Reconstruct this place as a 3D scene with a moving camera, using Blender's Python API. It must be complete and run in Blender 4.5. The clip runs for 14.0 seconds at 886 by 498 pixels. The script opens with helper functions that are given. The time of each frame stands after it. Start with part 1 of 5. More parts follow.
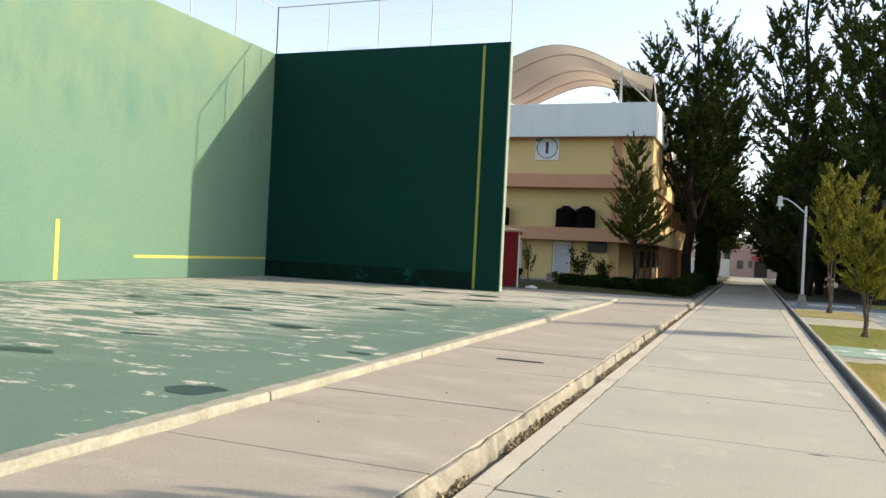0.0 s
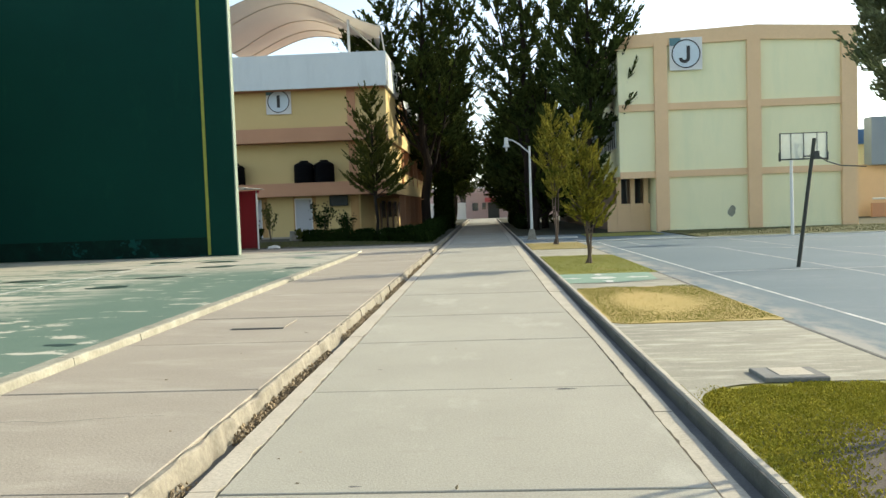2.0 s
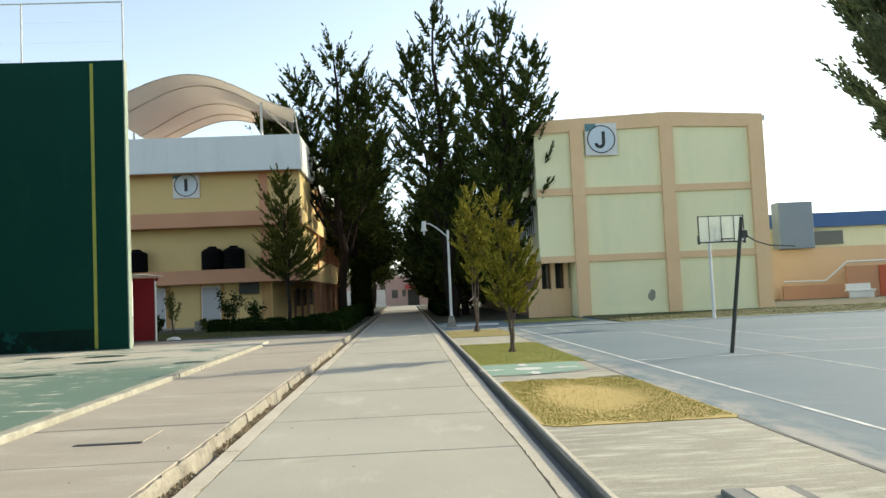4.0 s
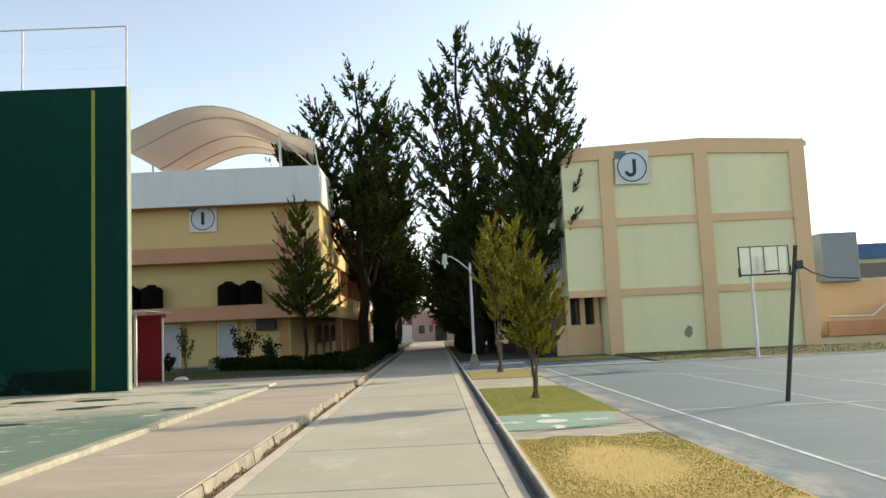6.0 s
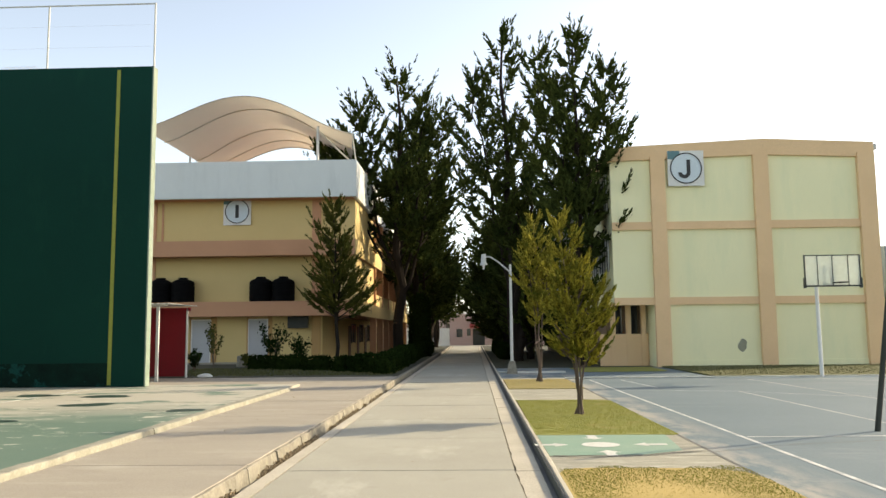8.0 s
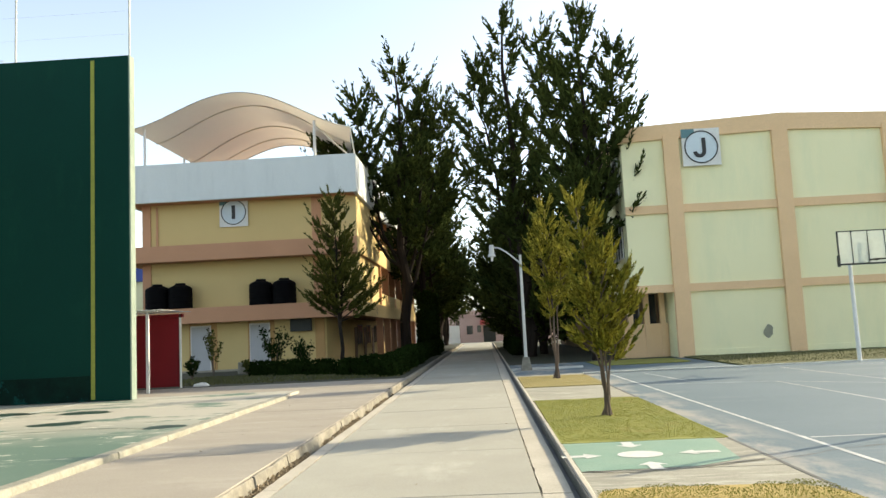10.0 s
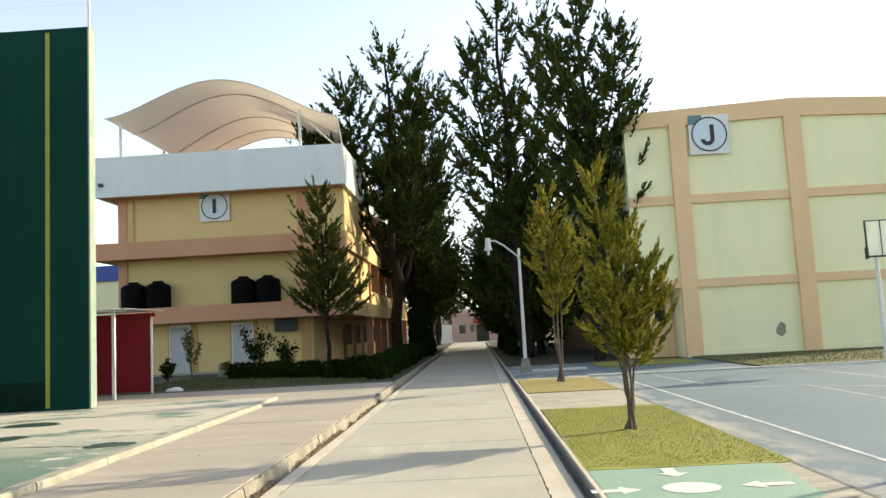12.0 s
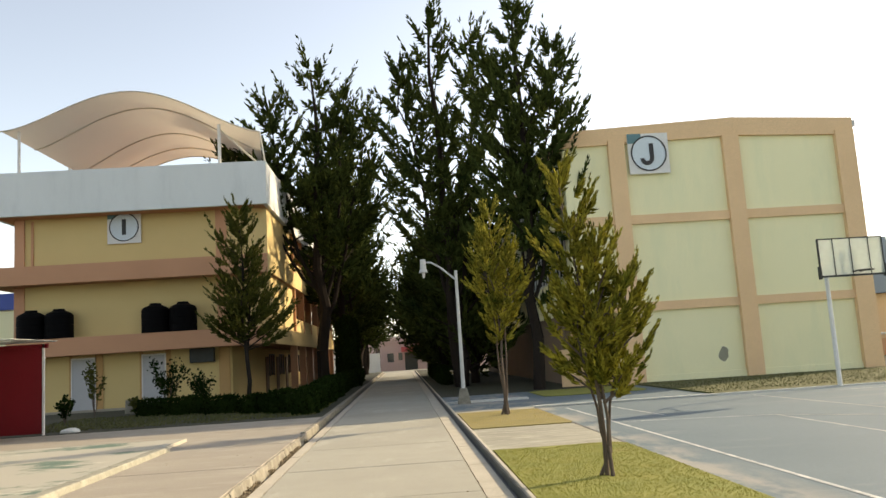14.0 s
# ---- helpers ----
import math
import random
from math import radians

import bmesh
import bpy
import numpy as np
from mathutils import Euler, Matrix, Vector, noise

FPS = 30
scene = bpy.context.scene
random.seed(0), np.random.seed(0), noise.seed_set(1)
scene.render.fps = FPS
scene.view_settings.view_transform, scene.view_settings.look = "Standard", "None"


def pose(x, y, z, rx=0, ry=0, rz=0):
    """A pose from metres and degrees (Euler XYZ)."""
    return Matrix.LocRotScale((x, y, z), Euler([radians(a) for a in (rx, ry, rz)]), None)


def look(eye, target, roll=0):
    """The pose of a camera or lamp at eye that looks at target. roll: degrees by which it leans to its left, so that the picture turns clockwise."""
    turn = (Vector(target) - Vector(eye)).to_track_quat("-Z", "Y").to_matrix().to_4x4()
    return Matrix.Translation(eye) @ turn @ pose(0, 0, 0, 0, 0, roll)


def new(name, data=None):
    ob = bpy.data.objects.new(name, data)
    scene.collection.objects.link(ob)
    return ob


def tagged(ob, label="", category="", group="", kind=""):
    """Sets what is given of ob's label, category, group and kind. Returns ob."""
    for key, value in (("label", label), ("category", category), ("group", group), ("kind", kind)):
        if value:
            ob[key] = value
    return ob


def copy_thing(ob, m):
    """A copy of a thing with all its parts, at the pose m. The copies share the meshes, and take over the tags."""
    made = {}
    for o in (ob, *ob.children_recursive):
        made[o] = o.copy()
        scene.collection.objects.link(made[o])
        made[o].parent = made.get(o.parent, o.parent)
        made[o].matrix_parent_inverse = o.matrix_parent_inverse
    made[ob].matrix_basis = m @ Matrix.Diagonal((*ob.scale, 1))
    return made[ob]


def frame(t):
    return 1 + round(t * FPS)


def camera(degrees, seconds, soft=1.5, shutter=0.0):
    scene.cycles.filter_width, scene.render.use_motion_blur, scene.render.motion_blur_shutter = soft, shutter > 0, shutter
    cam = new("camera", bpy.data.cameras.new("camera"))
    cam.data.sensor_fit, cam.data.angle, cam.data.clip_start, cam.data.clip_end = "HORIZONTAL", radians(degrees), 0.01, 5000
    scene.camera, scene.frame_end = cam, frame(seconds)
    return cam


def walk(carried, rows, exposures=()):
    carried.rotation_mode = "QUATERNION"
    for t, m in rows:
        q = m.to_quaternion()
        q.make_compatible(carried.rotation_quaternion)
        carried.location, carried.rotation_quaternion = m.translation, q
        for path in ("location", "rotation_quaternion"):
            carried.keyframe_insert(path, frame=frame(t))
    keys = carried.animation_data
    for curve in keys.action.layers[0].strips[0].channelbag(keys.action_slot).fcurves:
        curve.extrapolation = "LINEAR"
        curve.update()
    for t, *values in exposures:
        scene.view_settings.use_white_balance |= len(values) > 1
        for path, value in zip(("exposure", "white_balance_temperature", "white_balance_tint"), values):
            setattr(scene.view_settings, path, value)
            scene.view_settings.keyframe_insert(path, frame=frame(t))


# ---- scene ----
cam = camera(58.5, 14.0)
PATH = [
    (0, (0.265, 2.41, 1.742), (-0.46, 4.274, 1.743), 2.8),
    (0.5, (0.145, 2.547, 1.74), (-0.304, 4.496, 1.752), 2.7),
    (1, (0.114, 2.794, 1.721), (-0.067, 4.785, 1.683), 1.9),
    (1.5, (0.212, 3.106, 1.703), (0.022, 5.096, 1.669), -0.5),
    (2, (0.247, 3.394, 1.683), (0.14, 5.389, 1.579), -2.0),
    (2.5, (0.22, 3.783, 1.627), (0.241, 5.783, 1.61), -2.1),
    (3, (0.285, 4.192, 1.614), (0.258, 6.192, 1.615), -3.4),
    (3.5, (0.361, 4.592, 1.628), (0.385, 6.591, 1.653), -3.1),
    (3.7, (0.378, 4.77, 1.621), (0.478, 6.765, 1.716), -2.5),
    (5.8, (0.817, 6.728, 1.682), (0.894, 8.722, 1.821), -3.1),
    (6, (0.855, 6.906, 1.699), (0.883, 8.896, 1.898), -2.6),
    (6.5, (0.907, 7.328, 1.672), (0.898, 9.317, 1.882), -1.4),
    (7, (0.918, 7.732, 1.688), (0.956, 9.722, 1.884), -1.2),
    (7.5, (0.934, 8.212, 1.698), (0.805, 10.189, 1.97), -1.6),
    (8, (0.944, 8.696, 1.689), (0.869, 10.683, 1.9), -0.6),
    (8.5, (0.945, 9.138, 1.67), (0.942, 11.132, 1.819), -1.9),
    (8.7, (0.967, 9.331, 1.661), (0.931, 11.323, 1.829), -2.4),
    (10.8, (0.884, 11.363, 1.659), (0.787, 13.349, 1.868), -2.8),
    (11, (0.863, 11.618, 1.677), (0.859, 13.609, 1.861), -3.5),
    (11.5, (0.849, 12.136, 1.665), (0.822, 14.127, 1.861), -5.3),
    (12, (0.798, 12.598, 1.668), (0.725, 14.587, 1.872), -3.0),
    (12.5, (0.71, 13.159, 1.683), (0.784, 15.151, 1.848), -1.6),
    (13, (0.704, 13.669, 1.698), (0.728, 15.657, 1.915), -2.8),
    (13.5, (0.667, 14.161, 1.712), (0.657, 16.147, 1.952), -2.6),
    (14, (0.533, 14.569, 1.694), (0.65, 16.549, 1.957), -3.7),
]
walk(cam, [(t, look(eye, target, roll)) for t, eye, target, roll in PATH], [(0, 1.36, 7300, 9), (1, 1.35, 7200, 4), (3.5, 1.28, 7200, 3), (6, 1.19, 7700, 7), (6.5, 1.27, 7900, 8), (7, 0.88, 8000, 8),
    (7.5, 1.27, 8300, 10), (8.5, 1.38, 7900, 6), (11, 1.6, 7600, 5), (12.5, 1.54, 7700, 7), (13.5, 1.55, 7700, 7), (14, 1.3, 8500, 10)])

# ---- build ----
# world and sun
SUN_DIR = Vector((0.815, 0.389, 0.4305)).normalized()
world = bpy.data.worlds.new("world")
scene.world = world
world.use_nodes = True
wn = world.node_tree.nodes
sky = wn.new("ShaderNodeTexSky")
sky.sky_type = "NISHITA"
sky.sun_disc = False
sky.sun_elevation = math.asin(SUN_DIR.z)
sky.sun_rotation = math.atan2(SUN_DIR.x, SUN_DIR.y)
sky.altitude = 2200
sky.air_density = 1.0
sky.dust_density = 6.0
sky.ozone_density = 1.0
wn["Background"].inputs["Strength"].default_value = 0.15
haze = wn.new("ShaderNodeHueSaturation")
haze.inputs["Saturation"].default_value = 0.8
world.node_tree.links.new(sky.outputs[0], haze.inputs["Color"])
world.node_tree.links.new(haze.outputs[0], wn["Background"].inputs[0])
sun = new("sun", bpy.data.lights.new("sun", "SUN"))
sun.data.energy = 2.55
sun.data.angle = radians(0.6)
sun.data.color = (1.0, 0.91, 0.75)
sun.matrix_world = look(SUN_DIR * 60, (0, 0, 0))


# materials
def material(name, color, color2=None, rough=0.8, scale=3.0, fine=40.0, bump=0.15, metal=0.0, contrast=0.5, streak=(1, 1, 1), spec=0.5, fine_amount=0.12, island=0.0):
    m = bpy.data.materials.new(name)
    m.use_nodes = True
    nt = m.node_tree
    b = nt.nodes["Principled BSDF"]
    b.inputs["Roughness"].default_value = rough
    b.inputs["Metallic"].default_value = metal
    b.inputs["Specular IOR Level"].default_value = spec
    geo = nt.nodes.new("ShaderNodeNewGeometry")
    mp = nt.nodes.new("ShaderNodeMapping")
    mp.inputs["Scale"].default_value = streak
    nt.links.new(geo.outputs["Position"], mp.inputs[0])
    n1 = nt.nodes.new("ShaderNodeTexNoise")
    n1.inputs["Scale"].default_value = 1 / scale
    n1.inputs["Detail"].default_value = 6
    n1.inputs["Roughness"].default_value = 0.65
    nt.links.new(mp.outputs[0], n1.inputs["Vector"])
    ramp = nt.nodes.new("ShaderNodeMapRange")
    ramp.inputs["From Min"].default_value = 0.5 - 0.25 / max(contrast, 0.01) * 0.5
    ramp.inputs["From Max"].default_value = 0.5 + 0.25 / max(contrast, 0.01) * 0.5
    nt.links.new(n1.outputs["Fac"], ramp.inputs["Value"])
    mix = nt.nodes.new("ShaderNodeMix")
    mix.data_type = "RGBA"
    mix.inputs["A"].default_value = (*color, 1)
    mix.inputs["B"].default_value = (*(color2 or [c * 0.7 for c in color]), 1)
    nt.links.new(ramp.outputs[0], mix.inputs["Factor"])
    n2 = nt.nodes.new("ShaderNodeTexNoise")
    n2.inputs["Scale"].default_value = fine
    n2.inputs["Detail"].default_value = 4
    nt.links.new(geo.outputs["Position"], n2.inputs["Vector"])
    r2 = nt.nodes.new("ShaderNodeMapRange")
    r2.inputs["From Min"].default_value = 0.3
    r2.inputs["From Max"].default_value = 0.7
    r2.inputs["To Min"].default_value = 1 - fine_amount
    r2.inputs["To Max"].default_value = 1 + fine_amount
    nt.links.new(n2.outputs["Fac"], r2.inputs["Value"])
    hsv = nt.nodes.new("ShaderNodeHueSaturation")
    nt.links.new(mix.outputs["Result"], hsv.inputs["Color"])
    val = r2.outputs[0]
    if island:
        r3 = nt.nodes.new("ShaderNodeMapRange")
        r3.inputs["To Min"].default_value = 1 - island
        r3.inputs["To Max"].default_value = 1 + island
        nt.links.new(geo.outputs["Random Per Island"], r3.inputs["Value"])
        mu = nt.nodes.new("ShaderNodeMath")
        mu.operation = "MULTIPLY"
        nt.links.new(val, mu.inputs[0])
        nt.links.new(r3.outputs[0], mu.inputs[1])
        val = mu.outputs[0]
    nt.links.new(val, hsv.inputs["Value"])
    nt.links.new(hsv.outputs[0], b.inputs["Base Color"])
    if bump:
        bp = nt.nodes.new("ShaderNodeBump")
        bp.inputs["Strength"].default_value = bump
        bp.inputs["Distance"].default_value = 0.01
        nt.links.new(n2.outputs["Fac"], bp.inputs["Height"])
        nt.links.new(bp.outputs[0], b.inputs["Normal"])
    m["out"] = 0
    return m


def overlay(m, color, scale, low, high, streak=(1, 1, 1), zmask=None, detail=6.0, gate=None):
    """Patches of another colour over a material, where a stretched noise passes a level. zmask: heights between which they fade in. gate: a box in plan."""
    nt = m.node_tree
    b = nt.nodes["Principled BSDF"]
    src = b.inputs["Base Color"].links[0].from_socket
    geo = nt.nodes.new("ShaderNodeNewGeometry")
    mp = nt.nodes.new("ShaderNodeMapping")
    mp.inputs["Scale"].default_value = streak
    nt.links.new(geo.outputs["Position"], mp.inputs[0])
    n = nt.nodes.new("ShaderNodeTexNoise")
    n.inputs["Scale"].default_value = 1 / scale
    n.inputs["Detail"].default_value = detail
    n.inputs["Roughness"].default_value = 0.7
    nt.links.new(mp.outputs[0], n.inputs["Vector"])
    r = nt.nodes.new("ShaderNodeMapRange")
    r.inputs["From Min"].default_value = low
    r.inputs["From Max"].default_value = high
    nt.links.new(n.outputs["Fac"], r.inputs["Value"])
    fac = r.outputs[0]
    axes = []
    if zmask:
        axes.append(("Z", *zmask))
    for g in gate or ():
        axes.append(g)
    if axes:
        sep = nt.nodes.new("ShaderNodeSeparateXYZ")
        nt.links.new(geo.outputs["Position"], sep.inputs[0])
        for ax, z0, z1 in axes:
            rz = nt.nodes.new("ShaderNodeMapRange")
            rz.inputs["From Min"].default_value = z0
            rz.inputs["From Max"].default_value = z1
            nt.links.new(sep.outputs[ax], rz.inputs["Value"])
            mu = nt.nodes.new("ShaderNodeMath")
            mu.operation = "MULTIPLY"
            nt.links.new(fac, mu.inputs[0])
            nt.links.new(rz.outputs[0], mu.inputs[1])
            fac = mu.outputs[0]
    mix = nt.nodes.new("ShaderNodeMix")
    mix.data_type = "RGBA"
    mix.inputs["B"].default_value = (*color, 1)
    nt.links.new(fac, mix.inputs["Factor"])
    nt.links.new(src, mix.inputs["A"])
    nt.links.new(mix.outputs["Result"], b.inputs["Base Color"])
    return m


M = {}
M["path"] = material("pale concrete", (0.375, 0.36, 0.30), (0.30, 0.285, 0.235), 0.85, 2.5, 60, 0.25)
M["walk"] = material("weathered concrete", (0.345, 0.308, 0.252), (0.28, 0.245, 0.20), 0.85, 1.6, 50, 0.3, streak=(0.6, 1.4, 1))
M["kerb"] = material("old kerb concrete", (0.31, 0.285, 0.23), (0.12, 0.108, 0.085), 0.9, 0.3, 25, 0.9)
M["gutter"] = material("damp gutter concrete", (0.14, 0.14, 0.135), (0.08, 0.078, 0.072), 0.85, 0.8, 40, 0.4)
M["court_green"] = material("worn green court paint", (0.088, 0.149, 0.113), (0.12, 0.18, 0.138), 0.75, 3.0, 60, 0.15)
overlay(M["court_green"], (0.43, 0.41, 0.34), 0.8, 0.50, 0.535, streak=(0.45, 2.0, 1), gate=[("Y", 9, 13), ("X", -6.5, -9)])
overlay(M["court_green"], (0.40, 0.375, 0.31), 1.6, 0.42, 0.48, streak=(0.5, 1.0, 1), gate=[("Y", 22.5, 26.5)])
overlay(M["court_green"], (0.48, 0.46, 0.38), 0.5, 0.60, 0.615, streak=(0.6, 1.4, 1))
M["court_blue"] = material("grey blue court paint", (0.086, 0.130, 0.155), (0.12, 0.165, 0.188), 0.85, 3.5, 60, 0.15)
M["soil"] = material("dry soil", (0.20, 0.16, 0.11), (0.12, 0.09, 0.06), 0.95, 1.2, 25, 0.8)
M["grass"] = material("mown grass", (0.10, 0.13, 0.025), (0.16, 0.16, 0.04), 0.95, 1.0, 40, 0.8)
M["grass_dry"] = material("dry yellow grass", (0.30, 0.22, 0.07), (0.20, 0.17, 0.05), 0.95, 1.0, 40, 0.8)
M["wall_light"] = material("faded light green paint", (0.074, 0.164, 0.122), (0.10, 0.188, 0.13), 0.8, 3.5, 30, 0.1)
overlay(M["wall_light"], (0.165, 0.225, 0.125), 2.6, 0.36, 0.76, streak=(1, 1, 0.9), zmask=(4.0, 8.5))
overlay(M["wall_light"], (0.06, 0.15, 0.115), 1.1, 0.46, 0.72, streak=(1, 1.8, 0.45), zmask=(4.8, 6.0), gate=[("Z", 8.2, 7.0)])
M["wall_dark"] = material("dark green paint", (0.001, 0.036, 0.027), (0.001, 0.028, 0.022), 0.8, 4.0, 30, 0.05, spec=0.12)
M["wall_base"] = material("blackened green paint", (0.002, 0.008, 0.007), (0.002, 0.022, 0.016), 0.8, 0.5, 20, 0.2, spec=0.1)
M["yellow_line"] = material("yellow line paint", (0.50, 0.45, 0.08), (0.40, 0.36, 0.10), 0.7, 0.5, 30, 0.1)
M["white"] = material("white paint", (0.72, 0.71, 0.68), (0.60, 0.59, 0.56), 0.6, 1.5, 30, 0.1)
M["line"] = material("worn white line paint", (0.62, 0.62, 0.58), (0.45, 0.45, 0.42), 0.8, 0.3, 30, 0.1)
M["cream"] = material("cream yellow render", (0.64, 0.48, 0.22), (0.58, 0.43, 0.19), 0.85, 3.0, 40, 0.15)
M["cream_j"] = material("pale cream render", (0.84, 0.79, 0.51), (0.79, 0.745, 0.465), 0.85, 3.0, 40, 0.15)
M["peach"] = material("salmon render", (0.56, 0.29, 0.165), (0.49, 0.25, 0.14), 0.85, 2.0, 40, 0.15)
M["peach_j"] = material("peach render", (0.78, 0.53, 0.31), (0.70, 0.47, 0.27), 0.85, 2.0, 40, 0.15)
M["roof_white"] = material("white parapet paint", (0.66, 0.69, 0.68), (0.58, 0.61, 0.60), 0.7, 2.5, 30, 0.1, streak=(1, 1, 0.3))
M["canvas"] = material("beige tension fabric", (0.68, 0.635, 0.53), (0.62, 0.575, 0.48), 0.6, 3.0, 60, 0.05)
M["red"] = material("red sheet metal", (0.26, 0.006, 0.016), (0.21, 0.005, 0.012), 0.5, 1.0, 30, 0.05)
M["tank"] = material("black plastic", (0.003, 0.003, 0.0035), (0.005, 0.005, 0.005), 0.7, 1.0, 30, 0.05, spec=0.05)
M["door"] = material("grey painted steel", (0.45, 0.45, 0.46), (0.38, 0.38, 0.39), 0.5, 1.0, 30, 0.05)
M["dark"] = material("dark steel", (0.03, 0.035, 0.03), (0.05, 0.05, 0.045), 0.5, 0.5, 30, 0.1, metal=0.3)
M["steel"] = material("pale painted steel", (0.55, 0.56, 0.55), (0.45, 0.45, 0.43), 0.45, 0.5, 30, 0.05)
M["blue"] = material("blue painted metal", (0.02, 0.06, 0.32), (0.015, 0.05, 0.25), 0.5, 2.0, 30, 0.05)
M["grey_box"] = material("grey blue cladding", (0.22, 0.27, 0.33), (0.19, 0.24, 0.29), 0.6, 2.0, 30, 0.05)
M["glass"] = material("dark window glass", (0.02, 0.025, 0.03), (0.03, 0.035, 0.04), 0.08, 2.0, 30, 0.0, spec=0.8)
M["dark_inside"] = material("shaded brown render", (0.22, 0.15, 0.10), (0.18, 0.12, 0.08), 0.85, 2.0, 40, 0.1)
M["bark"] = material("grey brown bark", (0.13, 0.095, 0.07), (0.07, 0.05, 0.04), 0.95, 0.2, 30, 0.8, streak=(1, 1, 0.2))
M["leaf_dark"] = material("dark cypress foliage", (0.016, 0.030, 0.011), (0.065, 0.078, 0.020), 0.9, 1.6, 12, 0.0, island=0.45, spec=0.0)
M["leaf_gold"] = material("golden green cypress foliage", (0.048, 0.078, 0.014), (0.46, 0.38, 0.060), 0.85, 0.35, 8, 0.0, island=0.6, spec=0.08)
M["leaf_mid"] = material("green cypress foliage", (0.035, 0.050, 0.010), (0.10, 0.095, 0.016), 0.85, 0.6, 8, 0.0, island=0.4, spec=0.15)
# near-black leaves carry the deep shade under the trees in their colour
M["hedge"] = material("clipped hedge foliage darkened for shade", (0.006, 0.014, 0.004), (0.018, 0.03, 0.007), 0.9, 0.5, 10, 0.0, island=0.4, spec=0.0)
M["pink"] = material("pink render", (0.56, 0.40, 0.36), (0.50, 0.35, 0.31), 0.85, 2.0, 40, 0.1)


# geometry helpers
def part(name, bm, mat, parent=None, label="", kind=""):
    me = bpy.data.meshes.new(name)
    bm.to_mesh(me)
    bm.free()
    me.materials.append(M[mat] if isinstance(mat, str) else mat)
    ob = new(name, me)
    ob.parent = parent
    return tagged(ob, label=label, kind=kind)


def box(bm, x0, x1, y0, y1, z0, z1, bevel=0.0):
    r = bmesh.ops.create_cube(bm, size=1, matrix=Matrix.Translation(((x0 + x1) / 2, (y0 + y1) / 2, (z0 + z1) / 2)) @ Matrix.Diagonal((x1 - x0, y1 - y0, z1 - z0, 1)))
    if bevel:
        es = list({e for v in r["verts"] for e in v.link_edges})
        bmesh.ops.bevel(bm, geom=es, offset=bevel, segments=1, affect="EDGES")
    return bm


def boxes(*rows, bevel=0.0):
    bm = bmesh.new()
    for r in rows:
        box(bm, *r, bevel=bevel)
    return bm


def tube(bm, a, b, r0, r1=None, n=10):
    a, b = Vector(a), Vector(b)
    d = b - a
    q = d.to_track_quat("Z", "Y").to_matrix().to_4x4()
    bmesh.ops.create_cone(bm, cap_ends=True, segments=n, radius1=r0, radius2=r0 if r1 is None else r1, depth=d.length, matrix=Matrix.Translation((a + b) / 2) @ q)
    return bm


def tubes(*rows, n=10):
    bm = bmesh.new()
    for r in rows:
        tube(bm, *r, n=n)
    return bm


def bars(*rows, r=0.02, n=8):
    bm = bmesh.new()
    for a, b in rows:
        tube(bm, a, b, r, r, n)
    return bm


def empty(name, x, y, z, **tags):
    ob = new(name)
    ob.location = (x, y, z)
    return tagged(ob, **tags)


def own(parent, *obs):
    """Hang parts that were built in world places under their thing."""
    for o in obs:
        o.parent = parent
        o.matrix_parent_inverse = Matrix.Translation(-parent.location)
    return obs[0]


def mesh_part(name, verts, faces, mat, parent, kind="", label=""):
    me = bpy.data.meshes.new(name)
    me.from_pydata(verts.reshape(-1, 3).tolist(), [], faces.tolist())
    me.materials.append(M[mat])
    ob = new(name, me)
    ob.parent = parent
    return tagged(ob, kind=kind, label=label)


def sprays(P, D, L, W, rng):
    """Slender pointed tufts: one five-cornered spindle for each root P, direction D, length L and width W."""
    n = len(P)
    D = D / np.linalg.norm(D, axis=1, keepdims=True)
    ref = rng.normal(size=(n, 3))
    U = np.cross(D, ref)
    U /= np.linalg.norm(U, axis=1, keepdims=True)
    V = np.cross(D, U)
    mid = P + D * (L * 0.38)[:, None]
    verts = np.empty((n, 5, 3))
    verts[:, 0] = P
    for k in range(3):
        a = 2 * math.pi * k / 3
        verts[:, 1 + k] = mid + (U * math.cos(a) + V * math.sin(a)) * W[:, None]
    verts[:, 4] = P + D * L[:, None]
    base = np.arange(n)[:, None] * 5
    tri = np.array([(0, 2, 1), (0, 3, 2), (0, 1, 3), (4, 1, 2), (4, 2, 3), (4, 3, 1)])
    faces = (base[:, :, None] + tri[None]).reshape(-1, 3)
    return verts, faces


